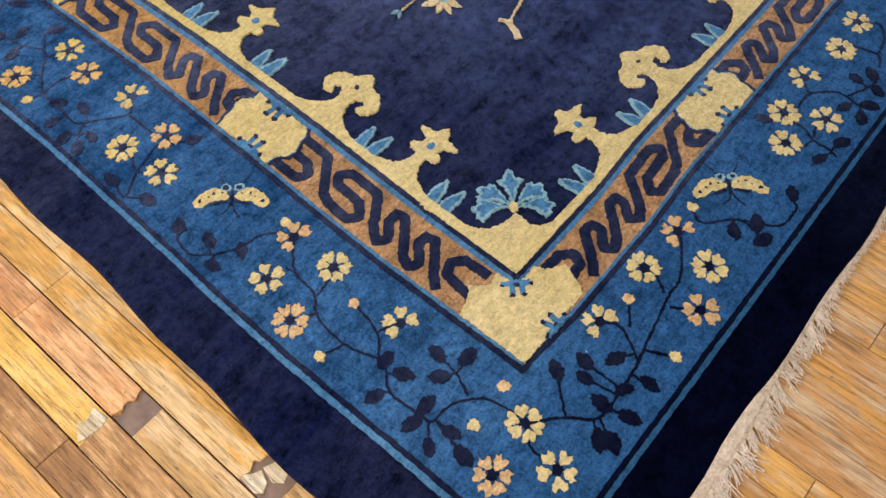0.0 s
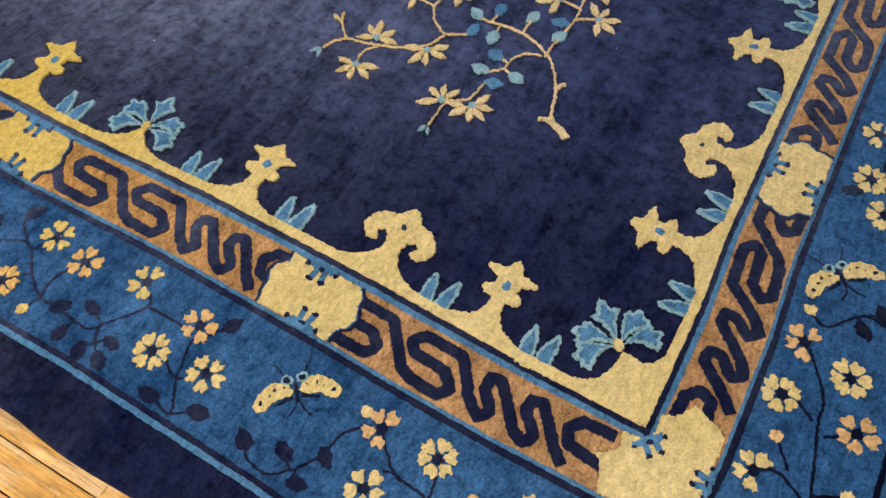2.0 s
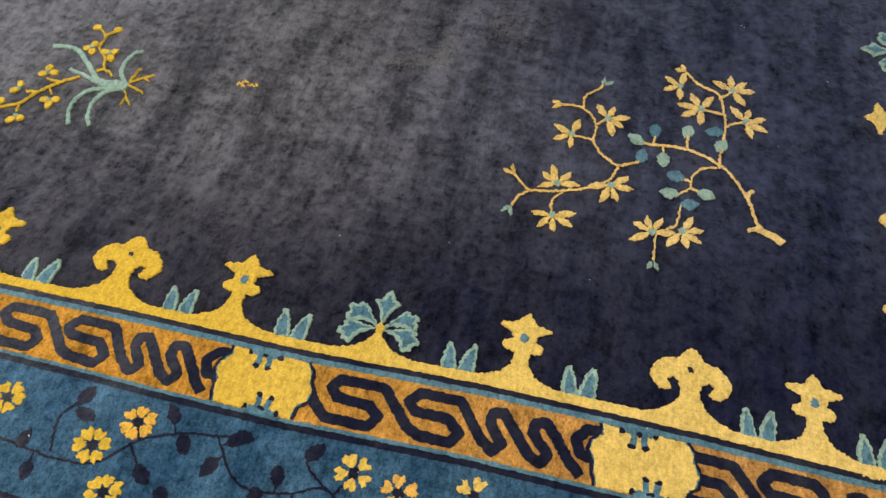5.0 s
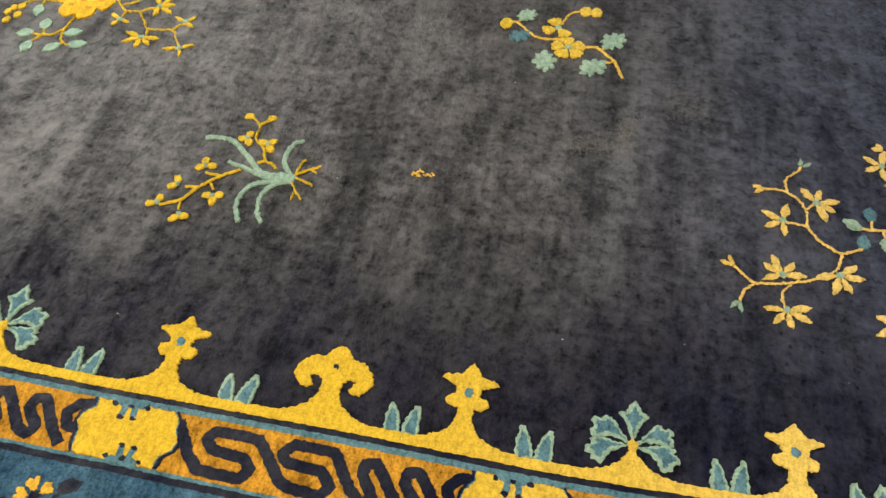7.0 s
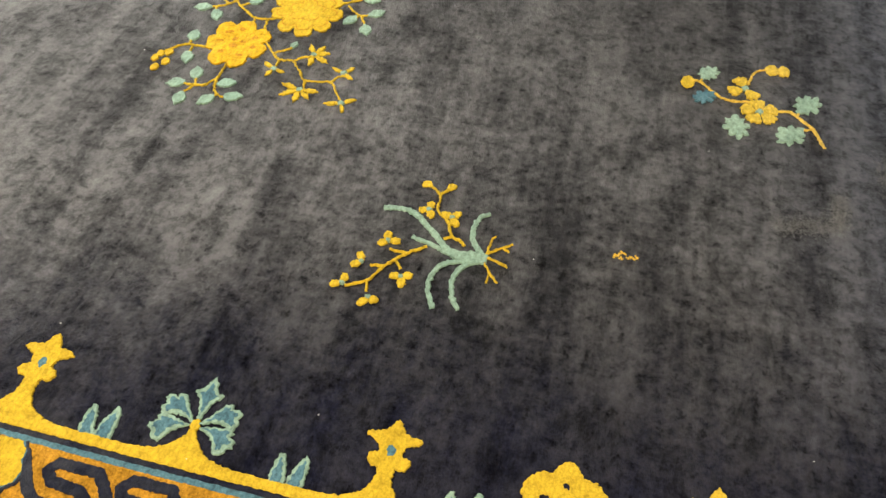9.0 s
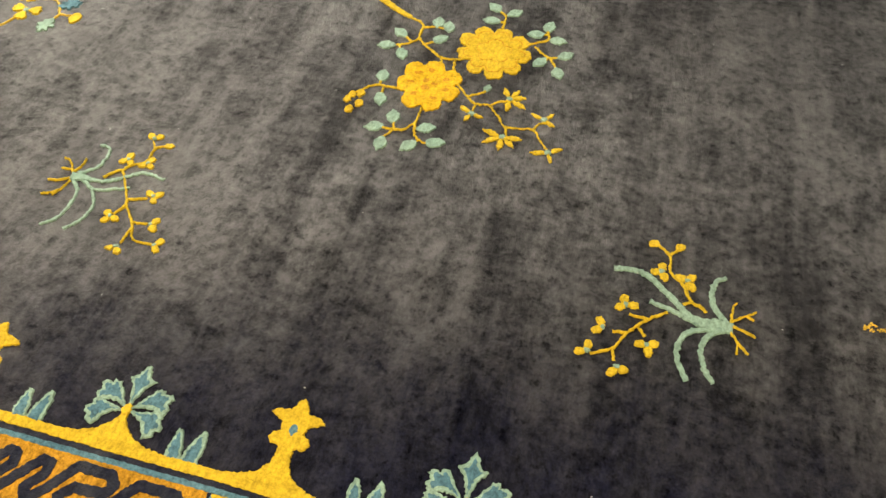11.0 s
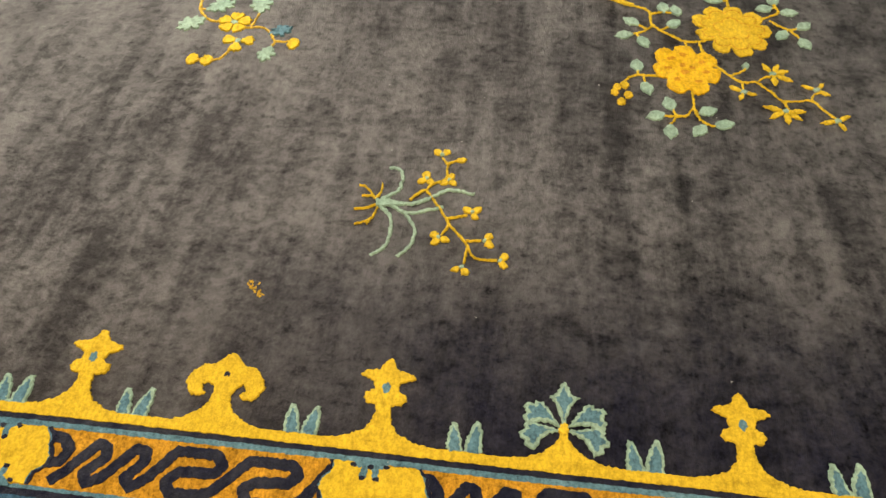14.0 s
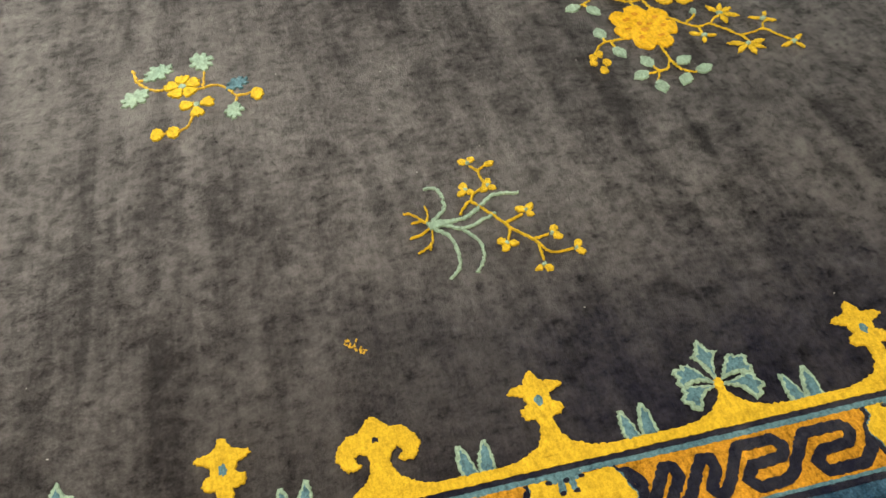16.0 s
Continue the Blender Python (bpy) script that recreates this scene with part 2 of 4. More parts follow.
BOARDS = boards()
FAR_BOARDS = boards("worn_oak_boards_joined", True)
SCRAPED = boards("scraped_orange_oak", False, (0.74, 0.36, 0.036), (0.70, 0.44, 0.14), 0.02)
RUSSET = boards("dull_russet_oak", False, (0.66, 0.29, 0.060), (0.72, 0.38, 0.110), 0.0)
HONEY = boards("honey_oak", False, (0.80, 0.42, 0.042), (0.76, 0.44, 0.090), -0.01)
BROWN = boards("brown_worn_oak", False, (0.40, 0.185, 0.034), (0.56, 0.295, 0.075), -0.01)
BARE = boards("bare_tan_oak", False, (0.66, 0.36, 0.075), (0.70, 0.44, 0.150), 0.01)
SPLIT = boards("freshly_split_oak", False, (0.74, 0.52, 0.20), (0.80, 0.62, 0.30), 0.0)
WALL = plaster("grey_plaster", (0.12, 0.118, 0.115))
SUBFLOOR = plain("dusty_dark_subfloor", (0.10, 0.065, 0.04))
FILLER = plain("brown_board_filler", (0.26, 0.155, 0.065))
LINT = plain("white_lint", (0.75, 0.75, 0.72))

# ---- room ----
FLOOR_Z = -0.014
RNG = random.Random(7)


def link_mesh(name, verts, faces, material, parent=None, label="", smooth=False):
    me = bpy.data.meshes.new(name)
    me.from_pydata(verts, [], faces)
    me.materials.append(material)
    if smooth:
        me.polygons.foreach_set("use_smooth", [True] * len(me.polygons))
    ob = new(name, me)
    ob.parent = parent
    return tagged(ob, label) if label else ob


def box_data(x0, y0, z0, x1, y1, z1):
    v = [(x, y, z) for z in (z0, z1) for y in (y0, y1) for x in (x0, x1)]
    f = [(0, 2, 3, 1), (4, 5, 7, 6), (0, 1, 5, 4), (2, 6, 7, 3), (0, 4, 6, 2), (1, 3, 7, 5)]
    return v, f


def slab(name, box, material, label, category):
    ob = link_mesh(name, *box_data(*box), material)
    return tagged(ob, label, category, kind="structure")


X0, X1, Y0, Y1, TOP = -9.6, 3.2, -3.2, 5.6, 3.2
floor = slab("floor", (X0, Y0, -0.16, X1, Y1, FLOOR_Z - 0.018), SUBFLOOR, "old strip floor of worn varnished oak boards", "floor")
slab("wall_west", (X0 - 0.15, Y0, -0.16, X0, Y1, TOP), WALL, "plain grey plaster wall", "wall")
slab("wall_east", (X1, Y0, -0.16, X1 + 0.15, Y1, TOP), WALL, "plain grey plaster wall", "wall")
slab("wall_south", (X0 - 0.15, Y0 - 0.15, -0.16, X1 + 0.15, Y0, TOP), WALL, "plain grey plaster wall", "wall")
slab("wall_north", (X0 - 0.15, Y1, -0.16, X1 + 0.15, Y1 + 0.15, TOP), WALL, "plain grey plaster wall", "wall")
slab("ceiling", (X0 - 0.15, Y0 - 0.15, TOP, X1 + 0.15, Y1 + 0.15, TOP + 0.15), WALL, "plain grey ceiling", "ceiling")

# ---- the rug's outline and drawing tools ----
LENGTH, WIDTH = 5.28, 2.64          # the field inside the inner border line
BOW_X = (-5.3, -3.9, -3.55, -3.1, -2.75, -2.4, -2.1, -1.65, -1.25, -0.9, -0.5, -0.2, 0.0)
BOW_Y = (0.10, 0.092, 0.083, 0.070, 0.062, 0.048, 0.039, 0.035, 0.025, 0.029, 0.018, 0.003, -0.001)
VINE_X = (-5.3, -3.6, -3.2, -2.7, -2.0, -1.5, -1.0, -0.6, -0.3, 0.0)
VINE_Y = (0.10, 0.10, 0.086, 0.068, 0.04, 0.030, 0.024, 0.012, 0.005, -0.002)


def bow(x):
    """How far the hand-knotted long edge bows off a straight line."""
    return float(np.interp(x, BOW_X, BOW_Y))


def vine_bow(x):
    """The flowering border wavers a little differently from the inner lines."""
    return float(np.interp(x, VINE_X, VINE_Y))


def swell(x, q):
    """The near border is a little wider along its first metre and a half."""
    here = float(np.interp(x, (-2.0, -1.5, -0.4, 0.05), (0, 1, 1, 0)))
    return here * float(np.interp(q, (-0.53, -0.3935, -0.145, 0, 1), (0.006, -0.0125, -0.011, 0, 0)))


def end_depth(q):
    """The end borders are a little narrower than the side borders."""
    return float(np.interp(q, (-0.53, -0.393, -0.146, 0, 1), (-0.458, -0.367, -0.134, 0, 0.9)))


# Each side maps (p along the side from its corner, q inward) to the floor plan.
def side_near(p, q):
    return -p, q + bow(-p) + swell(-p, q)


def side_far(p, q):
    return -p, WIDTH + 0.06 - q


def side_fringe(p, q):
    lean = float(np.interp(p, (-0.12, 0.0, 0.25, 0.4), (0.0, 0.009, 0.009, 0.0))) * float(np.interp(q, (-0.36, -0.16), (0.0, 1.0)))
    return lean - end_depth(q), p


def side_left(p, q):
    return -LENGTH + end_depth(q), p + 0.06



def free(x, y):
    return x, y


def shifted(ox, oy, turn=0.0, flip=1, size=1.0):
    c, s = math.cos(radians(turn)), math.sin(radians(turn))
    return lambda x, y: (ox + size * (c * x * flip - s * y), oy + size * (s * x * flip + c * y))


def chain(outer, inner):
    return lambda x, y: outer(*inner(x, y))


def resample(pts, step, closed):
    pts = [Vector(p) for p in pts]
    if closed:
        pts.append(pts[0])
    out = []
    for a, b in zip(pts, pts[1:]):
        n = max(1, int((b - a).length / step + 0.5))
        out += [a.lerp(b, k / n) for k in range(n)]
    if not closed:
        out.append(pts[-1])
    return out


def curve_through(pts, per=5):
    """Catmull-Rom through the points."""
    p = [Vector(q) for q in pts]
    p = [2 * p[0] - p[1]] + p + [2 * p[-1] - p[-2]]
    out = []
    for i in range(1, len(p) - 2):
        for k in range(per):
            t = k / per
            out.append(0.5 * (2 * p[i] + (p[i + 1] - p[i - 1]) * t + (2 * p[i - 1] - 5 * p[i] + 4 * p[i + 1] - p[i + 2]) * t * t
                              + (3 * p[i] - p[i - 1] - 3 * p[i + 1] + p[i + 2]) * t ** 3))
    out.append(p[-2])
    return out


from mathutils.geometry import tessellate_polygon

JAG = 0.0021


class Pile:
    """Collects raised patches of pile into one mesh."""

    def __init__(self):
        self.v, self.f = [], []

    def patch(self, outline, to, z0, z1, step=0.0036, jag=JAG):
        pts = [Vector(to(*p)) for p in outline]
        pts = resample(pts, step, True)
        area = sum(a.x * b.y - b.x * a.y for a, b in zip(pts, pts[1:] + pts[:1]))
        if area < 0:
            pts.reverse()
        n = len(pts)
        low, high = [], []
        for i in range(n):
            d = pts[(i + 1) % n] - pts[i - 1]
            d = Vector((d.y, -d.x)).normalized() if d.length > 1e-9 else Vector((0, 0))
            j = pts[i] + d * RNG.uniform(-jag, jag)
            low.append(j + d * 0.0008)
            high.append(j - d * 0.0006)
        o = len(self.v)
        self.v += [(*p, z0) for p in low] + [(*p, z1) for p in high]
        for i in range(n):
            k = (i + 1) % n
            self.f.append((o + i, o + k, o + n + k, o + n + i))
        for t in tessellate_polygon([[Vector((*p, 0)) for p in high]]):
            a, b, c = (high[i] for i in t)
            if (b - a).cross(c - a) < 0:
                t = (t[0], t[2], t[1])
            self.f.append(tuple(o + n + i for i in t))
        return self

    def stroke(self, pts, width, to, z0, z1, taper=(1.0, 1.0), smooth=True, step=0.0045, jag=0.0011):
        """A line of pile of some width along the points."""
        if smooth and len(pts) > 2:
            pts = curve_through(pts)
        pts = resample([Vector(to(*p)) for p in pts], step, False)
        n, o = len(pts), len(self.v)
        for i, p in enumerate(pts):
            d = (pts[min(i + 1, n - 1)] - pts[max(i - 1, 0)]).normalized()
            s = Vector((-d.y, d.x))
            u = i / max(1, n - 1)
            h = width / 2 * (taper[0] + (taper[1] - taper[0]) * u)
            p = p + s * RNG.uniform(-jag, jag) * 0.9
            a, b = p + s * (h + RNG.uniform(-jag, jag)), p - s * (h + RNG.uniform(-jag, jag))
            e = s * 0.0008
            self.v += [(*(a + e), z0), (*(a - e), z1), (*(b + e), z1), (*(b - e), z0)]
            if i:
                for k in range(3):
                    q = o + 4 * i + k
                    self.f.append((q - 4, q - 3, q + 1, q))
        self.f.append((o, o + 3, o + 2, o + 1))
        e = o + 4 * (n - 1)
        self.f.append((e, e + 1, e + 2, e + 3))
        return self

    def done(self, name, material, parent, label=""):
        return link_mesh(name, self.v, self.f, material, parent, label)


def mm(*values):
    """Pairs of millimetres as points in metres."""
    return [(values[i] / 1000, values[i + 1] / 1000) for i in range(0, len(values), 2)]


def mirrored(half):
    """A closed outline from its right half, listed from the base to the top."""
    return list(half) + [(-x, y) for x, y in reversed(half) if x > 1e-6]


GROUND, FLAT, LINE, RAISED, UPPER = -0.0022, 0.0, 0.0008, 0.0018, 0.0026

rug = tagged(new("rug"), "navy wool rug with blue border and golden flower motifs", "rug")


def wave(x, y):
    """The soft undulation of a heavy rug that does not lie quite flat."""
    a = noise.noise(Vector((x * 1.3, y * 1.3, 3.1))) * 0.0035 + noise.noise(Vector((x * 3.1, y * 2.6, 9.7))) * 0.0016
    out = max(0.0, -0.20 - y) / 0.3
    fold = 0.009 * math.exp(-((x + 1.10 + 0.35 * (y + 0.42)) / 0.055) ** 2) * min(1.0, max(0.0, -0.30 - y) / 0.12)
    return a + fold + out * 0.004 * noise.noise(Vector((x * 4.5, 0.3, 5.2)))


def rug_body():
    """The thick pile, a fine sheet between four slightly wavering cut edges, with a rounded rim."""
    nu, nv = 360, 110
    sheet = []
    for j in range(nv + 1):
        b = j / nv
        for i in range(nu + 1):
            a = i / nu
            x = -LENGTH - 0.458 + 0.003 * math.sin(j * 0.6) * (1 - a) + a * (LENGTH + 0.916) + a * 0.003 * math.sin(j * 0.7)
            near = -0.512 + bow(x) + 0.004 * math.sin(i * 0.30) - 0.008 * math.exp(-((x + 0.02) / 0.25) ** 2)
            far = WIDTH + 0.572 + 0.004 * math.sin(i * 0.38)
            sheet.append(Vector((x, near + (far - near) * b)))
    w = nu + 1
    loop = [i for i in range(w)] + [j * w + nu for j in range(1, nv + 1)] + [nv * w + i for i in range(nu - 1, -1, -1)] + [j * w for j in range(nv - 1, 0, -1)]
    v = [(p.x, p.y, GROUND) for p in sheet]
    f = [(j * w + i, j * w + i + 1, (j + 1) * w + i + 1, (j + 1) * w + i) for j in range(nv) for i in range(nu)]
    n, last = len(loop), loop
    for out, z in ((0.003, -0.0030), (0.006, -0.0050), (0.007, -0.0082), (0.004, FLOOR_Z)):
        ring = []
        for k in range(n):
            d = sheet[loop[(k + 1) % n]] - sheet[loop[k - 1]]
            d = Vector((d.y, -d.x)).normalized()
            ring.append(len(v))
            v.append((*(sheet[loop[k]] + d * out), z))
        f += [(last[k], ring[k], ring[(k + 1) % n], last[(k + 1) % n]) for k in range(n)]
        last = ring
    return link_mesh("pile_field", v, f, NAVY, rug, "deep navy wool pile with brushed, worn patches and painted shading", smooth=True)


rug_body()

SIDES = ((side_near, LENGTH, "long"), (side_fringe, WIDTH + 0.06, "end"), (side_far, LENGTH, "long"), (side_left, WIDTH, "end"))


def corner_start(q, kind):
    return end_depth(q) if kind == "long" else q


def band(name, qa, qb, material, z, label="", jag=0.0012):
    """One coloured line of the border on each of the four sides, mitred at the corners."""
    top = z
    for to, length, kind in SIDES:
        n, cut = int(length / 0.006), max(1, round((qa - qb) / 0.035))
        rows, lap = [], 0.003 if kind == "end" else 0.0
        z = top - 0.0002 if kind == "end" else top
        for k in range(n + 1):
            row = []
            for m in range(cut + 1):
                q = qa + (qb - qa) * m / cut
                s = corner_start(q, kind)
                s = s - lap
                p = s + (length - 2 * s) * k / n
                row.append((p, q + (RNG.uniform(-jag, jag) if m in (0, cut) else 0)))
            rows.append(row)
        v, f = [], []
        for row in rows:
            (pa, a), (pb, b) = row[0], row[-1]
            v += [(*to(pa, a + 0.0006), z - 0.002)] + [(*to(p, q), z) for p, q in row] + [(*to(pb, b - 0.0006), z - 0.002)]
        flip = (Vector(to(1.0, 0)) - Vector(to(0.9, 0))).cross(Vector(to(1, 0.1)) - Vector(to(1, 0))) > 0
        for k in range(n):
            for j in range(cut + 2):
                a = (cut + 3) * k + j
                quad = (a, a + 1, a + cut + 4, a + cut + 3)
                f.append(quad[::-1] if flip else quad)
        link_mesh(name, v, f, material, rug, label)


band("cream_edging", 0.019, 0.0, CREAM, RAISED + 0.0002, "golden cream inner line of the border")
band("dark_line", 0.0, -0.011, INK, FLAT + 0.0003)
band("blue_line", -0.011, -0.022, SKY, FLAT)
band("fret_ground", -0.022, -0.132, TAN, FLAT, "tan ground of the key fret border")
band("blue_line", -0.132, -0.139, SKY, FLAT)
band("dark_line", -0.139, -0.151, INK, FLAT + 0.0003)
band("border_ground", -0.151, -0.378, BLUE, FLAT, "mid blue ground of the flowering border")
band("dark_line", -0.378, -0.388, INK, FLAT + 0.0003)
band("blue_line", -0.388, -0.399, SKY, FLAT)

# ---- border ornaments ----
FRET = mm(2, 37, 40, -16, 64, -36, 140, -37, 152, -17, 133, -3, 76, 1, 60, 16, 73, 32, 150, 32, 206, -27, 228, -35, 278, -37, 292, -19, 270, 1, 210, 3,
          196, 18, 213, 35, 284, 35, 324, -16, 350, -36, 364, -20, 340, 8, 340, 27, 359, 31, 408, -26, 430, -37, 441, -20, 411, 9, 414, 27, 432, 31, 478, -24, 497, -41)
HOOK = mm(552, 37, 500, 35, 482, 15, 492, -7, 552, -13)


def key_fret(to, p0, p1):
    """The meander between two cartouches; p0 is the end away from the corner."""
    k = (p1 - p0) / 0.520
    inner = lambda x, y: to(p0 + x * k, -0.077 + y * 1.08)
    Pile().stroke(FRET, 0.0215, inner, GROUND, LINE + 0.0006, smooth=False).done("key_fret", INK, rug, "dark navy angular key fret")
    Pile().stroke(HOOK, 0.0215, inner, GROUND, LINE + 0.0008, smooth=False).done("key_fret", INK, rug)


CLOUD = mm(78, -23, 76, -40, 92, -56, 96, -72, 86, -90, 84, -110, 78, -131, -70, -131, -74, -108, -90, -94, -94, -76, -84, -56, -82, -40, -68, -23)


def curls(to, parent):
    """The little two-legged cloud curl let into a cartouche edge, with dark tips."""
    a = Pile()
    a.patch(mm(-31, -6, 31, -6, 28, 5, 18, 9, -18, 9, -28, 5), to, GROUND, UPPER + 0.0005, 0.004)
    a.stroke(mm(-8, 4, -12, 25), 0.0125, to, GROUND, UPPER + 0.0006, smooth=False)
    a.stroke(mm(8, 4, 10, 26), 0.0125, to, GROUND, UPPER + 0.0006, smooth=False)
    a.done("cloud_curl", SKY, parent, "small blue curl with dark tips")
    b = Pile()
    for x, y, rx, ry in ((-13, 28, 7, 5), (11, 29, 7, 5), (0, 6, 7, 4.5), (-30, 4, 6, 5), (30, 5, 6, 5)):
        b.patch([((x + rx * math.cos(t)) / 1000, (y + ry * math.sin(t)) / 1000) for t in np.linspace(0, 5.6, 8)], to, GROUND, UPPER + 0.0011, 0.004)
    b.done("curl_tip", INK, parent)


def cartouche(to, p):
    at = lambda x, y: to(p + x, y)
    body = Pile().patch(CLOUD, at, GROUND, RAISED + 0.0008).done("cloud_cartouche", CREAM, rug, "golden cream cloud-edged cartouche")
    for side in (CLOUD[:7], CLOUD[7:]):
        way = 0.004 if side[0][0] > 0 else -0.004
        Pile().stroke([(x + way, y) for x, y in side], 0.008, at, GROUND, RAISED + 0.0004, smooth=False).done("outline", INK, body)
        Pile().stroke(side, 0.004, at, GROUND, RAISED + 0.0006, smooth=False).done("outline", SKY, body)
    curls(lambda x, y: at(x + 0.014, -0.023 - y), body)
    curls(lambda x, y: at(x - 0.014, -0.131 + y), body)


STAR = mirrored(mm(98, 17, 64, 23, 32, 37, 18, 56, 14, 72, 14, 88, 31, 90, 39, 99, 36, 109, 21, 116, 24, 132, 51, 144, 46, 151, 17, 157, 7, 175, 0, 181))
SCROLL = mirrored(mm(92, 17, 58, 28, 32, 46, 20, 64, 17, 82, 21, 98, 33, 107, 43, 101, 40, 92, 34, 84, 42, 76, 56, 76, 66, 86, 76, 104, 68, 126, 50, 144, 26, 148, 10, 170, 0, 175))
MOUND = mirrored(mm(105, 17, 66, 23, 38, 32, 22, 45, 10, 60, 5, 72, 0, 78))
PETAL = mm(0, 5, 6, 26, 13, 44, 18, 61, 12, 73, 4, 69, -2, 82, -12, 82, -17, 72, -27, 73, -36, 58, -26, 51, -14, 42, -5, 26)
PETAL_IN = mm(0, 16, 3, 30, 8, 45, 12, 60, 9, 66, 3, 62, -4, 75, -10, 75, -15, 65, -24, 66, -28, 58, -21, 55, -9, 45, -2, 32)
CROWN = mm(0, 4, 6, 28, 13, 48, 28, 66, 14, 71, 8, 85, 0, 98, -8, 85, -14, 71, -28, 66, -13, 48, -6, 28)
CROWN_IN = mm(0, 16, 2, 30, 8, 49, 18, 62, 9, 66, 4, 79, 0, 88, -4, 79, -9, 66, -18, 62, -8, 49, -2, 30)
BLADE = mm(-16, 0, 15, 0, 15, 20, 10, 42, 2, 63, -6, 61, -12, 40)
BLADE_IN = mm(-11, 2, 10, 2, 10, 20, 5, 40, -1, 54, -8, 38)


def star_finial(to, p, tall=1.0):
    at = lambda x, y: to(p + x, y * tall)
    ob = Pile().patch(STAR, at, GROUND, RAISED).done("star_finial", CREAM, rug, "golden cream star-topped finial of the inner border")
    eye = [(0.0085 * math.cos(t), 0.120 + 0.011 * math.sin(t)) for t in np.linspace(0, 5.6, 8)]
    Pile().patch(eye, at, GROUND, UPPER).done("blue_eye", SKY, ob)


def scroll_finial(to, p, tall=1.0):
    at = lambda x, y: to(p + x, y * tall)
    ob = Pile().patch(SCROLL, at, GROUND, RAISED).done("scroll_finial", CREAM, rug, "golden cream scroll-headed finial of the inner border")
    Pile().patch(mm(-3, 120, 6, 121, 8, 129, 0, 133, -5, 129), at, GROUND, UPPER).done("dark_eye", INK, ob)


def palmette(at, ob, spread=1.0):
    for turn, size in ((98, 1.0), (54, 1.0), (0, 1.0), (-54, 1.0), (-98, 1.0)):
        one = chain(at, shifted(0, 0.080, turn * spread, 1 if turn >= 0 else -1, size * RNG.uniform(0.95, 1.02)))
        rim, heart = (PETAL, PETAL_IN) if turn else (CROWN, CROWN_IN)
        petal = Pile().patch(rim, one, GROUND, RAISED, 0.004).done("petal", PALE, ob, "pale rimmed blue petal")
        Pile().patch(heart, one, GROUND, UPPER, 0.004).done("petal_centre", SKY, petal)
    Pile().patch([(0.0085 * math.cos(t), 0.080 + 0.0115 * math.sin(t)) for t in np.linspace(0, 5.6, 8)], at, GROUND, UPPER + 0.0006).done("flower_eye", CREAM, ob)


def palmette_finial(to, p, tall=1.0):
    at = lambda x, y: to(p + x, y * tall)
    ob = Pile().patch(MOUND, at, GROUND, RAISED).done("palmette_finial", CREAM, rug, "golden mound bearing a blue five-petalled palmette")
    palmette(at, ob)


def grass(to, p):
    at = chain(to, shifted(p, 0.017, 0))
    for off, turn, size in ((-0.0155, 7, 1.0), (0.0150, -9, 0.94)):
        one = chain(at, shifted(off, 0, turn + RNG.uniform(-3, 3), 1, size * RNG.uniform(0.94, 1.06)))
        blade = Pile().patch(BLADE, one, GROUND, RAISED, 0.004).done("grass_blade", PALE, rug, "pale rimmed blue leaf blade")
        Pile().patch(BLADE_IN, one, GROUND, UPPER, 0.004).done("blade_centre", SKY, blade)


LONG_MARKS = ((star_finial, 0.305, 0.955), (scroll_finial, 0.527, 0.97), (star_finial, 0.843, 0.945), (palmette_finial, 1.120, 0.95), (star_finial, 1.418, 1.02),
              (scroll_finial, 1.669, 0.99), (star_finial, 1.976, 1.0), (palmette_finial, 2.328, 1.03))
BEYOND_MARKS = ((star_finial, 2.662, 1.07), (palmette_finial, 2.974, 1.04), (star_finial, 3.299, 1.07), (scroll_finial, 3.600, 0.97), (star_finial, 3.868, 1.07),
                (palmette_finial, 4.152, 1.0), (star_finial, 4.432, 1.0), (scroll_finial, 4.760, 1.0), (star_finial, 4.975, 1.0))
LONG_GRASS = (0.203, 0.405, 0.728, 0.957, 1.288, 1.524, 1.835, 2.137, 2.497)
BEYOND_GRASS = (2.835, 3.147, 3.440, 3.756, 3.990, 4.315, 4.558, 4.872, 5.074)
END_MARKS = ((star_finial, 0.360, 1.05), (scroll_finial, 0.590, 1.0), (star_finial, 0.898, 1.02), (palmette_finial, 1.14, 1.0))
END_GRASS = (0.248, 0.463, 0.765, 1.025)
LONG_CLOUDS, BEYOND_CLOUDS = (0.598, 1.302, 1.995, 2.675), (3.290, 3.962, 4.675)
LONG_FRETS, BEYOND_FRETS = ((0.605, 0.059), (1.240, 0.680), (1.915, 1.385), (2.600, 2.080)), ((2.745, 3.215), (3.365, 3.875), (4.040, 4.600), (4.687, 5.233))
END_CLOUDS, END_FRETS = (0.595, 1.31), ((0.635, 0.060), (1.240, 0.690))


def swap(to, length):
    return lambda p, q: to(length - p, q)


def dress(run, marks, grasses, clouds, frets):
    for fn, p, tall in marks:
        fn(run, p, tall)
    for p in grasses:
        grass(run, p)
    for p in clouds:
        cartouche(run, p)
    for a, b in frets:
        key_fret(run, a, b)


for to, length, kind in SIDES:
    if kind == "long":
        dress(to, LONG_MARKS, LONG_GRASS, LONG_CLOUDS, LONG_FRETS)
        dress(to, BEYOND_MARKS, BEYOND_GRASS, BEYOND_CLOUDS, BEYOND_FRETS)
    else:
        for run in (to, swap(to, length)):
            dress(run, END_MARKS, END_GRASS, END_CLOUDS, END_FRETS)

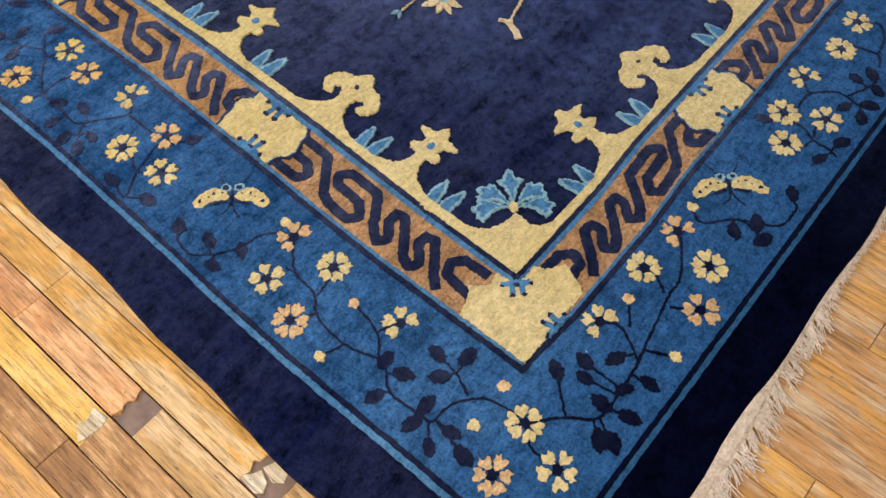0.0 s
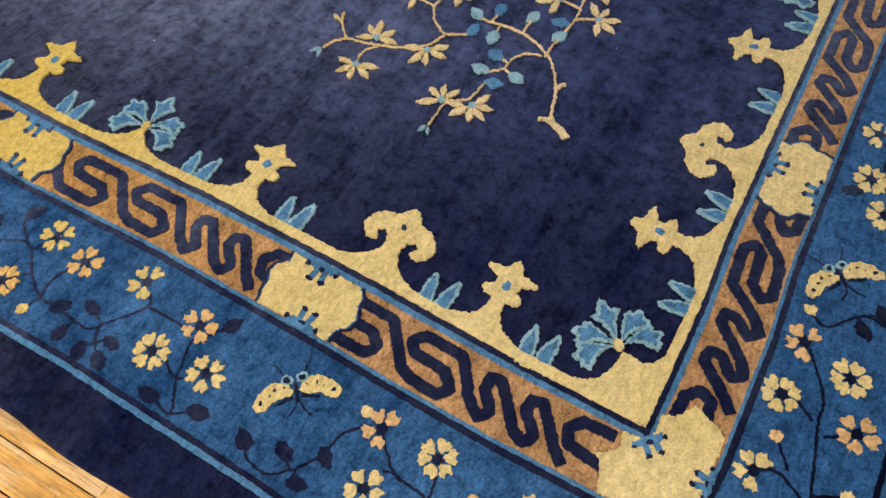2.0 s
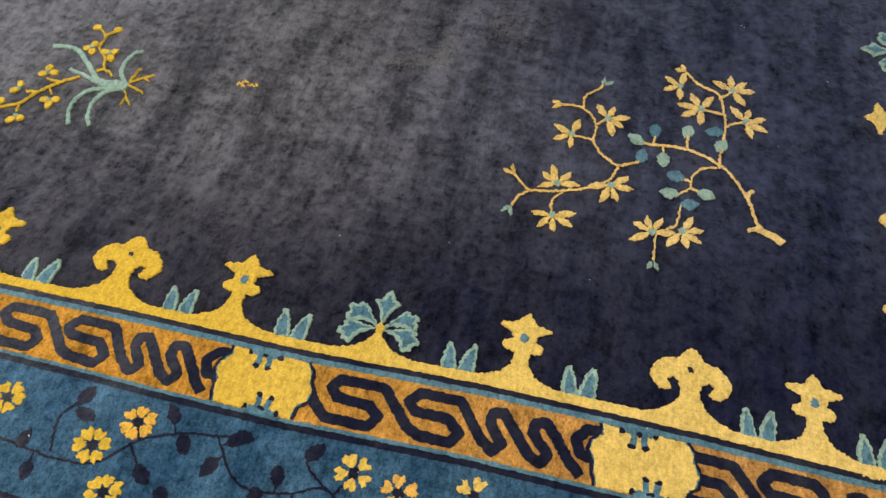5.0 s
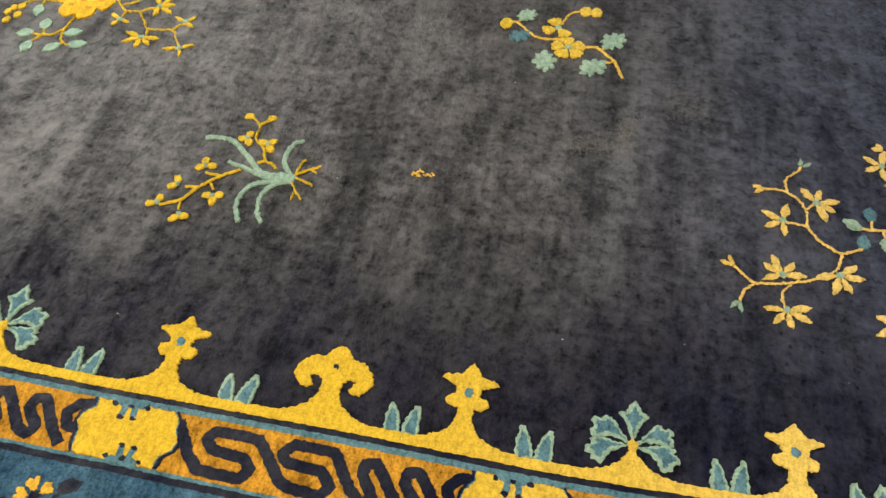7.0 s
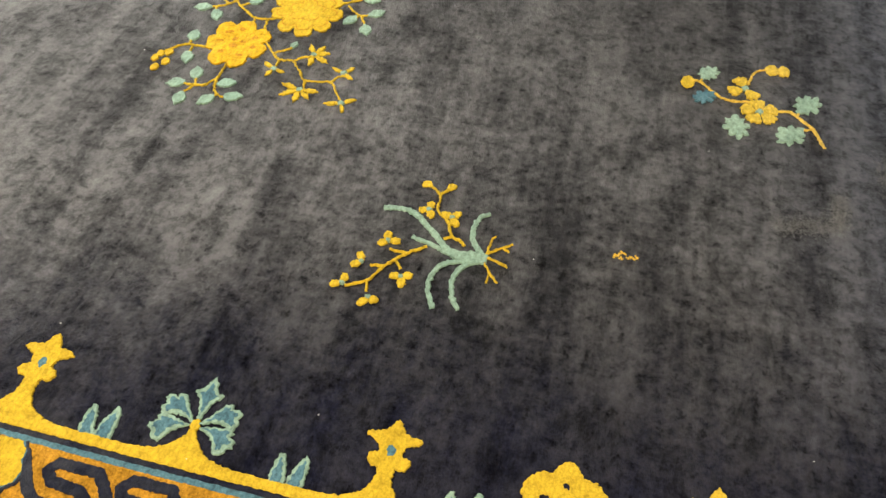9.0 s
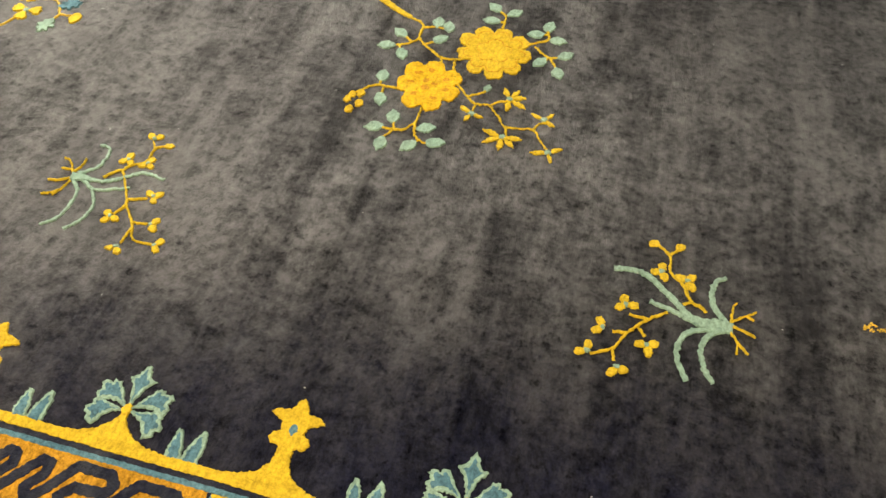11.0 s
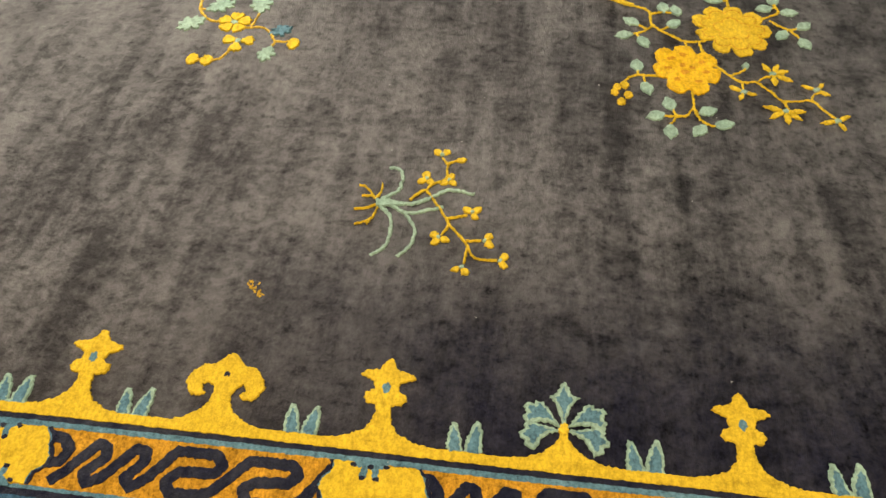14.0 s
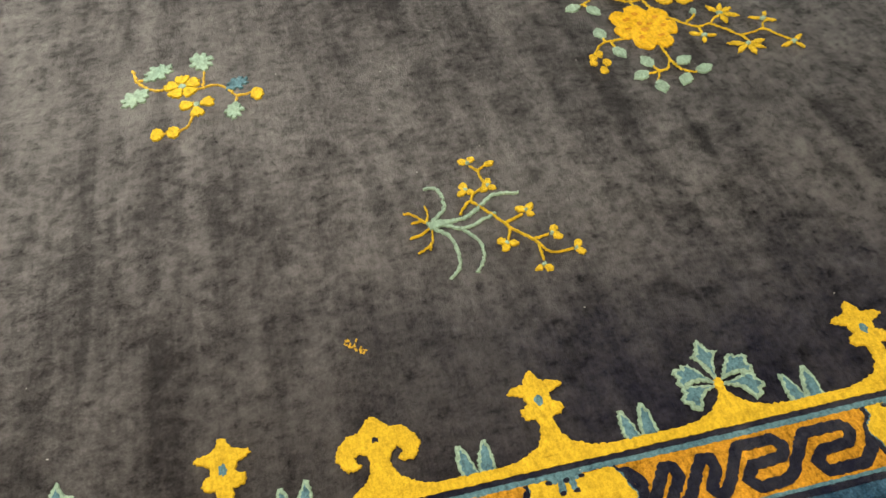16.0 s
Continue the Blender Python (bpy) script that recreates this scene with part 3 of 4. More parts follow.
CORNER_MOUND = mm(6, 0, -230, 0, -230, 17, -150, 19, -112, 26, -90, 44, -80, 66, -76, 90, -74, 104, -62, 106, -38, 101, -22, 109, -10, 132, -7, 180, -7, 250, 6, 250)
CORNER_CLOUD = mm(130, -134, -18, -134, -24, -114, -31, -92, -44, -78, -20, -60, -15, -45, -20, -24, 0, -22, 22, -20, 26, 14, 24, 34, 44, 40, 66, 72, 82, 66, 94, 60, 112, 54, 126, 44)
for sx in (0, 1):
    for sy in (0, 1):
        to = lambda x, y, sx=sx, sy=sy: (-LENGTH - x if sx else x, WIDTH + 0.06 - y if sy else y)
        ob = Pile().patch(CORNER_MOUND, to, GROUND, RAISED).done("corner_finial", CREAM, rug, "golden corner mound bearing a blue palmette")
        palmette(chain(to, shifted(-0.030, 0.058, 45, 1, 0.98)), ob, 0.86)
        ob = Pile().patch(CORNER_CLOUD, to, GROUND, RAISED + 0.0008).done("corner_cartouche", CREAM, rug, "golden cream cartouche filling the border corner")
        curls(chain(to, shifted(0.020, -0.018, 225, 1, 0.9)), ob)
        curls(chain(to, shifted(0.130, -0.040, 90, 1, 0.85)), ob)

# ---- flowering border ----
HEART = mm(0, 9, 5, 13, 11, 22, 12.5, 29, 7, 34, 1, 29, -6, 35, -11.5, 30, -12.5, 22, -5, 13)


def blossom(x, y, to, hue, count=6, turn=0.0, size=1.0, name="blossom"):
    """A small flower of notched petals round a dark eye."""
    eye = Pile()
    eye.patch([(0.011 * math.cos(t), 0.011 * math.sin(t)) for t in np.linspace(0, 5.6, 8)], chain(to, shifted(x, y)), GROUND, LINE, 0.004)
    ob = eye.done(name, INK, rug)
    count = RNG.choice((5, 6, 6)) if count == 6 else count
    span = 360 / count if count > 4 else 72
    for k in range(count):
        one = chain(to, shifted(x, y, turn + k * span + RNG.uniform(-5, 5), 1, size * RNG.uniform(0.92, 1.06)))
        Pile().patch(HEART, one, GROUND, RAISED, 0.004).done("petal", hue, ob)


def bud(x, y, to, hue, r=0.011):
    Pile().patch([(x + r * math.cos(t) * RNG.uniform(0.85, 1.15), y + r * math.sin(t) * RNG.uniform(0.85, 1.15)) for t in np.linspace(0, 5.7, 9)], to, GROUND, RAISED, 0.004).done("bud", hue, rug)


LEAF = mm(0, -21, 9, -15, 13, -4, 12, 8, 6, 17, 0, 22, -6, 17, -12, 8, -13, -4, -9, -15)


def vine(to, stems, leaves):
    """Dark stems, and on short stalks the leaves that turn away from them."""
    spots = []
    for line in stems:
        ob = Pile().stroke(line, 0.0062, to, GROUND, LINE).done("vine_stem", INK, rug)
        spots += [(q, ob) for q in (curve_through(line) if len(line) > 2 else resample(line, 0.02, False))]
    for x, y in leaves:
        near, ob = min(spots, key=lambda q: (q[0] - Vector((x, y))).length)
        d = Vector((x, y)) - near
        turn = math.degrees(math.atan2(-d.x, d.y)) if d.length > 0.004 else RNG.uniform(0, 360)
        one = Pile().patch(LEAF, chain(to, shifted(x, y, turn + RNG.uniform(-18, 18), 1, RNG.uniform(0.9, 1.1))), GROUND, LINE + 0.0003, 0.004)
        if 0.012 < d.length < 0.09:
            one.stroke([tuple(near), (x, y)], 0.0055, to, GROUND, LINE)
        one.done("vine_leaf", INK, ob)


WING = mm(4, 2, 14, 15, 30, 22, 48, 19, 64, 6, 76, -12, 70, -24, 54, -22, 42, -12, 26, -9, 10, -6)


def butterfly(x, y, to, turn):
    at = chain(to, shifted(x, y, turn))
    body = Pile()
    body.stroke(mm(0, 14, 0, -18), 0.007, at, GROUND, UPPER)
    body.stroke(mm(-2, -16, -7, -30, -22, -42), 0.0045, at, GROUND, LINE)
    body.stroke(mm(2, -16, 8, -32, 20, -46), 0.0045, at, GROUND, LINE)
    body.stroke(mm(-8, -8, -24, -14, -40, -18), 0.009, at, GROUND, LINE, (1.0, 0.5))
    body.stroke(mm(8, -8, 24, -14, 38, -17), 0.009, at, GROUND, LINE, (1.0, 0.5))
    ob = body.done("butterfly", INK, rug, "golden cream spotted butterfly")
    for flip in (1, -1):
        w = chain(at, shifted(0, 0, 0, flip))
        wing = Pile().patch(WING, w, GROUND, RAISED, 0.004).done("wing", CREAM, ob)
        spots = Pile()
        for sx, sy, r in ((20, 8, 2.6), (36, 9, 3.6), (46, 0, 2.6), (61, -10, 4.6)):
            spots.patch([((sx + r * math.cos(t)) / 1000, (sy + r * math.sin(t)) / 1000) for t in np.linspace(0, 5.4, 7)], w, GROUND, UPPER, 0.004)
        spots.done("wing_spot", INK, wing)
        for r, hue, z in ((11, PALE, UPPER), (6.5, INK, UPPER + 0.0006)):
            Pile().patch([(0.013 + r * 0.001 * math.cos(t), 0.022 + r * 0.00085 * math.sin(t)) for t in np.linspace(0, 5.6, 8)], w, GROUND, z, 0.004).done("eye", hue, ob)
        Pile().stroke(mm(16, 28, 24, 42, 34, 58), 0.0045, w, GROUND, LINE, (1.0, 0.6)).done("feeler", INK, ob)


def pairs(stem_rows):
    return [mm(*row) for row in stem_rows]


STEMS_A = pairs(((-352, -225, -306, -266, -246, -275, -210, -302, -137, -310, -59, -290, -16, -320, 46, -318, 74, -314, 80, -271, 117, -226, 179, -213),
                 (-238, -275, -248, -230), (-227, -322, -214, -298), (-148, -348, -133, -307), (-176, -240, -106, -255, -68, -291), (-106, -255, -92, -217),
                 (-324, -273, -306, -266), (-378, -222, -411, -250, -423, -297, -447, -339, -483, -370, -525, -366), (-447, -339, -441, -358),
                 (194, -217, 225, -243, 266, -245), (51, -221, 92, -241)))
LEAVES_A = mm(-548, -344, -479, -326, -416, -301, -432, -358, -59, -283, -28, -343, -19, -282, 48, -298, 51, -338, 99, -350, 111, -308, 150, -325, 2, -215, 46, -185, 33, -244)
FLOWERS_A = ((-361, -216, 1, 4), (-335, -310, 0, 6), (-258, -212, 0, 6), (-240, -340, 1, 6), (-86, -214, 0, 4), (194, -217, 0, 6), (207, -319, 1, 6), (281, -245, 0, 6))
BUDS_A = ((-150, -354, 0), (-176, -240, 1), (-399, -202, 0), (127, -188, 1), (132, -274, 0))

STEMS_B = pairs(((-861, -215, -843, -239, -882, -297, -909, -327, -986, -323, -1024, -324, -1076, -294, -1128, -251, -1196, -275, -1283, -275, -1345, -203),
                 (-843, -239, -760, -237), (-761, -295, -712, -318, -678, -288), (-712, -318, -733, -251), (-712, -318, -680, -371, -724, -365),
                 (-1024, -324, -1033, -289, -1016, -243), (-1076, -294, -1111, -334), (-1114, -260, -1090, -218), (-1024, -324, -1038, -357),
                 (-894, -306, -881, -336, -860, -356), (-894, -358, -861, -323), (-680, -371, -641, -346), (-1128, -251, -1171, -219, -1169, -201)))
LEAVES_B = mm(-1166, -192, -1217, -247, -1175, -302, -546, -343, -981, -319, -928, -292, -945, -358, -892, -367, -852, -326, -850, -362, -687, -192, -734, -364, -641, -346, -1307, -201, -1340, -260, -1243, -295)
FLOWERS_B = ((-876, -203, 0, 4), (-737, -222, 1, 6), (-780, -302, 0, 6), (-671, -286, 0, 6), (-1088, -212, 0, 6), (-1111, -334, 1, 6), (-1005, -229, 1, 6))
BUDS_B = ((-1038, -357, 0),)

STEMS_C = pairs(((-1345, -203, -1407, -213, -1479, -243, -1540, -300, -1620, -310), (-1625, -300, -1640, -238, -1617, -198), (-1620, -310, -1700, -300, -1765, -297, -1834, -292, -1900, -330),
                 (-1765, -297, -1754, -240), (-1479, -243, -1496, -213), (-1540, -300, -1557, -271)))
LEAVES_C = mm(-1611, -186, -1595, -221, -1683, -289, -1439, -182, -1400, -232, -1298, -194, -1650, -340, -1450, -300, -1400, -330)
FLOWERS_C = ((-1848, -229, 0, 6), (-1754, -224, 0, 6), (-1496, -213, 1, 6), (-1557, -271, 0, 6), (-1791, -329, 1, 6), (-1500, -345, 0, 6))
BUDS_C = ((-1900, -330, 0),)

STEMS_D = pairs(((194, -217, 239, -168, 282, -132, 283, -66, 276, -4, 248, 131, 242, 188, 197, 262), (320, 44, 272, 20), (181, 15, 217, 31, 276, -4), (202, 77, 229, 41),
                 (200, 168, 238, 138), (311, 152, 261, 120), (183, 325, 213, 317, 263, 368, 318, 355), (263, 368, 327, 405, 333, 461)))
LEAVES_D = mm(177, -108, 205, -64, 223, -89, 271, -109, 321, -99, 286, -63, 313, -27, 243, -25, 304, -164, 324, -153, 267, 338, 291, 383, 318, 355, 309, 488)
FLOWERS_D = ((181, 15, 0, 4), (181, 160, 0, 6), (271, 240, 0, 6), (306, 151, 1, 6), (186, 269, 1, 4))
BUDS_D = ((196, 87, 1), (320, 44, 0), (177, 334, 0))

STEMS_E = pairs(((214, 694, 211, 720, 216, 749, 250, 784, 273, 789, 310, 783, 340, 808), (278, 793, 297, 834, 306, 869), (194, 764, 213, 746), (211, 936, 252, 943, 275, 945, 295, 914),
                 (275, 945, 265, 1000, 238, 1036, 219, 1026), (222, 654, 253, 651, 280, 635, 312, 634, 334, 627), (279, 638, 266, 601), (277, 642, 265, 671)))
LEAVES_E = mm(270, 849, 290, 883, 320, 845, 286, 759, 327, 753, 326, 797, 172, 622, 326, 668, 310, 600)
FLOWERS_E = ((195, 1011, 0, 6), (206, 909, 0, 6), (183, 782, 0, 4), (197, 663, 0, 6), (272, 703, 0, 6), (240, 592, 0, 6))


def garland(to, stems, leaves, flowers, buds):
    vine(to, stems, leaves)
    for x, y, warm, count in flowers:
        blossom(x / 1000, y / 1000, to, PEACH if warm else CREAM, count, RNG.uniform(0, 60) if count > 4 else RNG.uniform(-40, 0))
    for x, y, warm in buds:
        bud(x / 1000, y / 1000, to, PEACH if warm else CREAM)


def on_near(x, y):
    return x, y + vine_bow(x)


def flip_x(fn):
    return lambda x, y: fn(-LENGTH - x, y)


def flip_y(x, y):
    return x, WIDTH + 0.06 - y


for along in (on_near, lambda x, y: flip_y(x, y)):
    for to in (along, flip_x(along)):
        garland(to, STEMS_A, LEAVES_A, FLOWERS_A, BUDS_A)
        garland(to, STEMS_B, LEAVES_B, FLOWERS_B, BUDS_B)
        garland(to, STEMS_C, LEAVES_C, FLOWERS_C, BUDS_C)
        butterfly(-0.520, -0.233, to, 42)
    garland(lambda x, y: along(x - 1.36, y), STEMS_B, LEAVES_B, FLOWERS_B, BUDS_B)
    butterfly(-2.9, -0.25, along, 10)
for to in (free, flip_y, lambda x, y: (-LENGTH - x, y), lambda x, y: flip_y(-LENGTH - x, y)):
    garland(to, STEMS_D, LEAVES_D, FLOWERS_D, BUDS_D)
    garland(to, STEMS_E, LEAVES_E, FLOWERS_E, ())
    butterfly(0.206, 0.424, to, 45)

# ---- sprays scattered on the field ----
LANCE = mm(0, 5, 4, 12, 7.5, 22, 7.5, 33, 5, 42, 1, 51, -3, 44, -7, 37, -7, 24, -3.5, 12)
OVAL = mm(0, -26, 10, -18, 17, -6, 16, 8, 8, 18, 0, 28, -9, 18, -16, 8, -17, -6, -9, -18)
CUT = mm(0, -36, 8, -30, 9, -20, 20, -22, 19, -12, 14, -6, 27, -2, 26, 8, 15, 10, 19, 22, 10, 26, 4, 20, 2, 36, -7, 30, -8, 20, -19, 24, -18, 12, -11, 6, -26, 0, -22, -10, -12, -9, -16, -22, -8, -24)


def twigs(lines, rows, ends, to, width):
    """Short twigs from the branches to what hangs on them."""
    spots = [Vector(q) for row in rows for q in resample(mm(*row), 0.01, False)]
    for x, y in ends:
        near = min(spots, key=lambda q: (q - Vector((x, y))).length)
        if 0.008 < (near - Vector((x, y))).length < 0.08:
            lines.stroke([tuple(near), (x, y)], width, to, GROUND, RAISED)


def spray(name, label, to, rows, width, hue, ends=()):
    lines = Pile()
    twigs(lines, rows, ends, to, width)
    for n, row in enumerate(rows):
        lines.stroke(mm(*row), width * (1.25 if n == 0 else 1.0), to, GROUND, RAISED, (1.0, 0.75), jag=0.0016)
    return lines.done(name, hue, rug, label)


def facing(x, y, rows):
    spots = [Vector(q) for row in rows for q in resample(mm(*row), 0.01, False)]
    near = min(spots, key=lambda q: (q - Vector((x, y))).length)
    d = Vector((x, y)) - near
    return math.degrees(math.atan2(-d.x, d.y)) if d.length > 0.003 else None


def lance_flower(x, y, to, turn, ob, hue=GOLD, size=1.0, count=5):
    """An open flower of narrow petals seen from the side."""
    petals = Pile()
    for k in range(count):
        a = turn + (k - (count - 1) / 2) * 200 / max(1, count - 1) + RNG.uniform(-8, 8)
        petals.patch(LANCE, chain(to, shifted(x, y, a, RNG.choice((1, -1)), size * RNG.uniform(0.85, 1.1))), GROUND, RAISED, 0.004)
    fl = petals.done("flower", hue, ob, "golden flower of narrow petals")
    Pile().patch([(x + 0.008 * math.cos(t), y + 0.008 * math.sin(t)) for t in np.linspace(0, 5.6, 8)], to, GROUND, UPPER, 0.004).done("flower_eye", PALE, fl)


def leaf(x, y, to, turn, ob, hue, outline=OVAL, size=1.0):
    Pile().patch(outline, chain(to, shifted(x, y, turn, RNG.choice((1, -1)), size)), GROUND, RAISED + 0.0003, 0.004).done("leaf", hue, ob)


def round_cluster(x, y, to, turn, ob, r=0.013, count=3, hue=GOLD):
    dots = Pile()
    for k in range(count):
        a = radians(turn + k * 105 - 105 * (count - 1) / 2) + math.pi / 2
        d = r * 1.55 if count > 1 else 0
        c, s, long, wide = math.cos(a), math.sin(a), r * RNG.uniform(1.2, 1.45), r * RNG.uniform(0.9, 1.05)
        ring = [(d + long * math.cos(t), wide * math.sin(t)) for t in np.linspace(0, 5.7, 10)]
        dots.patch([(x + c * u - s * w, y + s * u + c * w) for u, w in ring], to, GROUND, RAISED, 0.004)
    dots.done("blossom_head", hue, ob)
    if count > 1:
        h = r * 0.6
        Pile().patch([(x + h * math.cos(t), y + h * math.sin(t)) for t in np.linspace(0, 5.2, 7)], to, GROUND, UPPER + 0.0012, 0.003).done("blossom_eye", PALE, ob)


def magnolia(to):
    rows = ((338, -110, 298, -96, 293, -81, 269, -8, 233, 50, 191, 83, 135, 103, 72, 102, 40, 99), (203, 60, 172, 54, 153, 28, 147, -9, 123, -34),
            (35, 43, 5, 28, -14, 21, -53, 47, -74, 84, -73, 126, -86, 160, -114, 183, -147, 185), (-110, 184, -110, 222, -79, 258), (-74, 84, -126, 92),
            (-74, 135, -49, 162), (-11, 21, -24, -20, -59, -52, -119, -77, -191, -92, -219, -69), (-191, -92, -214, -113), (-121, -81, -141, -109, -137, -147),
            (209, 62, 210, 105, 219, 196, 213, 241, 202, 296, 149, 325, 129, 351), (201, 283, 228, 312), (216, 232, 161, 240), (219, 196, 265, 224),
            (132, -60, 123, -117, 88, -149, 84, -199))
    leaves = mm(21, 109, 61, 145, 37, 60, 85, 61, 135, 160, 196, 173, 211, 131, 116, 17, 105, -34, 183, -21, 149, -57)
    buds = mm(-158, 183, -73, 269, -233, -55, -225, -142, 119, 359, 84, -220)
    ob = spray("magnolia_spray", "golden stemmed magnolia spray with blue-green leaves", to, rows, 0.0040, STEM, leaves + buds)
    Pile().stroke(mm(292, -84, 306, -98, 326, -106, 344, -120), 0.015, to, GROUND, UPPER, (0.7, 1.1)).done("cut_stem", GOLD, ob)
    Pile().stroke(mm(272, -99, 286, -95, 300, -96), 0.009, to, GROUND, UPPER, (0.8, 1.0)).done("cut_stem", GOLD, ob)
    Pile().stroke(mm(270, -10, 276, 6, 283, 10), 0.007, to, GROUND, UPPER).done("cut_stem", STEM, ob)
    for x, y, turn in ((-126, 92, 90), (-49, 159, -70), (-138, -60, 10), (-23, -41, -150), (-135, -150, -170), (76, -149, 20), (138, -133, -120), (161, 240, 80), (231, 318, -40), (264, 220, -60), (108, 307, 90)):
        lance_flower(x / 1000, y / 1000, to, turn, ob, count=5 if turn != 90 else 4)
    for n, (x, y) in enumerate(leaves):
        leaf(x, y, to, facing(x, y, rows) or 40 * n, ob, SKY if n in (1, 2, 5, 7, 10) else PALE, size=0.8)
    for n, (x, y) in enumerate(buds):
        bud_turn = facing(x, y, rows) or 0
        for side in (-24, 24):
            leaf(x, y, to, bud_turn + side, ob, PALE if n in (1, 3, 5) else GOLD, LANCE, 0.55)


def orchid_right(to):
    leaves = ((33, -29, -39, -29, -77, 2, -125, 49, -161, 66, -211, 62), (21, -31, -37, -37, -90, -17, -130, -7), (23, -39, -44, -61, -66, -96, -66, -134, -46, -179),
              (29, -40, -8, -61, -22, -94, -16, -137, 4, -172), (26, -22, 2, 4, -8, 42, 0, 77, 19, 95))
    ob = spray("orchid_spray", "pale blue-green leaved orchid spray with golden blossoms", to, leaves, 0.0115, PALE)
    Pile().patch(mm(36, -22, 36, -42, 0, -54, -38, -44, -42, -34, 0, -20), to, GROUND, UPPER).done("leaf_base", PALE, ob)
    stems = ((-94, -26, -130, -54, -167, -97, -191, -140, -232, -163), (-130, -54, -168, -50), (-167, -97, -196, -100), (-191, -140, -185, -168),
             (-148, -77, -131, -96), (-17, -8, -28, 5, -48, 12, -67, 54, -95, 81, -98, 124, -131, 152), (-99, 127, -79, 151), (-48, 12, -64, 2),
             (34, -21, 36, 19, 43, 32), (33, -18, 63, 5, 82, 19), (63, 5, 78, -4), (35, -28, 64, -37, 81, -45), (33, -44, 50, -70, 68, -89), (47, -64, 45, -94))
    lines = Pile()
    for n, s in enumerate(stems):
        lines.stroke(mm(*s), 0.0048 if n < 8 else 0.0034, to, GROUND, UPPER, (1.0, 0.8))
    lines.done("flower_stem", GOLD, ob)
    for n, (x, y) in enumerate(mm(-176, -28, -216, -95, -239, -158, -179, -181, -126, -117, -113, 77, -59, 64, -134, 151, -79, 155)):
        round_cluster(x, y, to, facing(x, y, stems) or 60 * n, ob, 0.0088 if n < 7 else 0.0092, 3 if n in (0, 4, 5, 6) else 2 if n < 7 else 1)


def orchid_left(to):
    leaves = ((-90, 52, -50, 51, -6, 55, 35, 80, 64, 100, 122, 91), (-62, 46, -21, 24, 9, 30, 57, 48), (-87, 44, -57, 13, -49, -36, -56, -76, -82, -102),
              (-62, 46, -27, 24, 0, -15, 0, -63, -25, -101), (-83, 62, -49, 91, -45, 136, -59, 159, -79, 161))
    ob = spray("orchid_spray", "pale blue-green leaved orchid spray with golden blossoms", to, leaves, 0.0075, PALE)
    Pile().patch(mm(-94, 60, -94, 40, -62, 42, -46, 48, -46, 56, -70, 62), to, GROUND, UPPER).done("leaf_base", PALE, ob)
    stems = ((-20, 64, 8, 96, 25, 80, 67, 15, 75, -1, 116, -53, 137, -90, 184, -94), (14, 96, 25, 115, 54, 135, 54, 181, 81, 196), (54, 181, 38, 202), (67, 15, 112, 27),
             (75, -1, 60, -34), (115, -45, 147, -43), (120, -61, 115, -107), (25, 115, 14, 132),
             (-96, 61, -120, 94, -138, 101), (-96, 61, -87, 88, -87, 111), (-93, 44, -116, 31, -139, 26), (-88, 36, -98, 1, -131, -18), (-104, 70, -128, 68), (-98, 1, -104, -16))
    lines = Pile()
    for n, s in enumerate(stems):
        lines.stroke(mm(*s), 0.0046 if n < 8 else 0.0034, to, GROUND, UPPER, (1.0, 0.8))
    lines.done("flower_stem", GOLD, ob)
    for n, (x, y) in enumerate(mm(37, 212, 85, 197, 12, 132, 61, 130, 122, 36, 56, -42, 155, -42, 190, -94, 112, -118)):
        round_cluster(x, y, to, facing(x, y, stems) or 60 * n, ob, 0.0080, 3 if n in (2, 3, 4, 5) else 1 if n == 1 else 2)


def peony_head(x, y, rx, ry, to, ob, hue, turn):
    """A full flower: a ragged disc of lobed petals, with folds drawn over it."""
    at = chain(to, shifted(x, y, turn))
    edge = []
    lobes = 7 if hue is GOLD else 9
    for k in range(72):
        t = k / 72 * 2 * math.pi
        s = 1.06 - 0.30 * (1 - abs(math.sin(lobes * t / 2))) ** 2 + 0.05 * math.sin(3 * t + 1) + RNG.uniform(-0.03, 0.03)
        edge.append((rx * s * math.cos(t), ry * s * math.sin(t)))
    head = Pile().patch(edge, at, GROUND, RAISED).done("peony_flower", DEEP_GOLD if hue is GOLD else hue, ob, "full golden peony flower")
    folds = Pile()
    if hue is GOLD:
        for ring, count in ((0.18, 3), (0.60, 7)):
            for k in range(count):
                t = (k + 0.5 * (count > 4)) / count * 2 * math.pi + RNG.uniform(-0.15, 0.15)
                cx, cy, a, b = rx * ring * math.cos(t), ry * ring * math.sin(t), RNG.uniform(0.009, 0.013), RNG.uniform(0.006, 0.009)
                folds.patch([(cx + a * math.cos(u), cy + b * math.sin(u)) for u in np.linspace(0, 5.6, 9)], at, GROUND, UPPER, 0.004)
    else:
        for ring, count in ((0.30, 5), (0.66, 9)):
            for k in range(count):
                t = (k + 0.5 * (count > 5)) / count * 2 * math.pi
                cx, cy = rx * ring * math.cos(t), ry * ring * math.sin(t)
                arc = [(cx + 0.022 * math.cos(t + u), cy + 0.019 * math.sin(t + u)) for u in np.linspace(-1.6, 1.6, 7)]
                folds.stroke(arc, 0.0032, at, GROUND, UPPER, smooth=False)
    folds.done("petal_fold", TAN_GOLD, head)
    return head


TAN_GOLD = wool("amber_wool", (0.42, 0.19, 0.02), (0.50, 0.24, 0.03), 0.4)
DEEP_GOLD = wool("deep_gold_wool", (0.58, 0.335, 0.026), (0.64, 0.38, 0.034), 0.38)


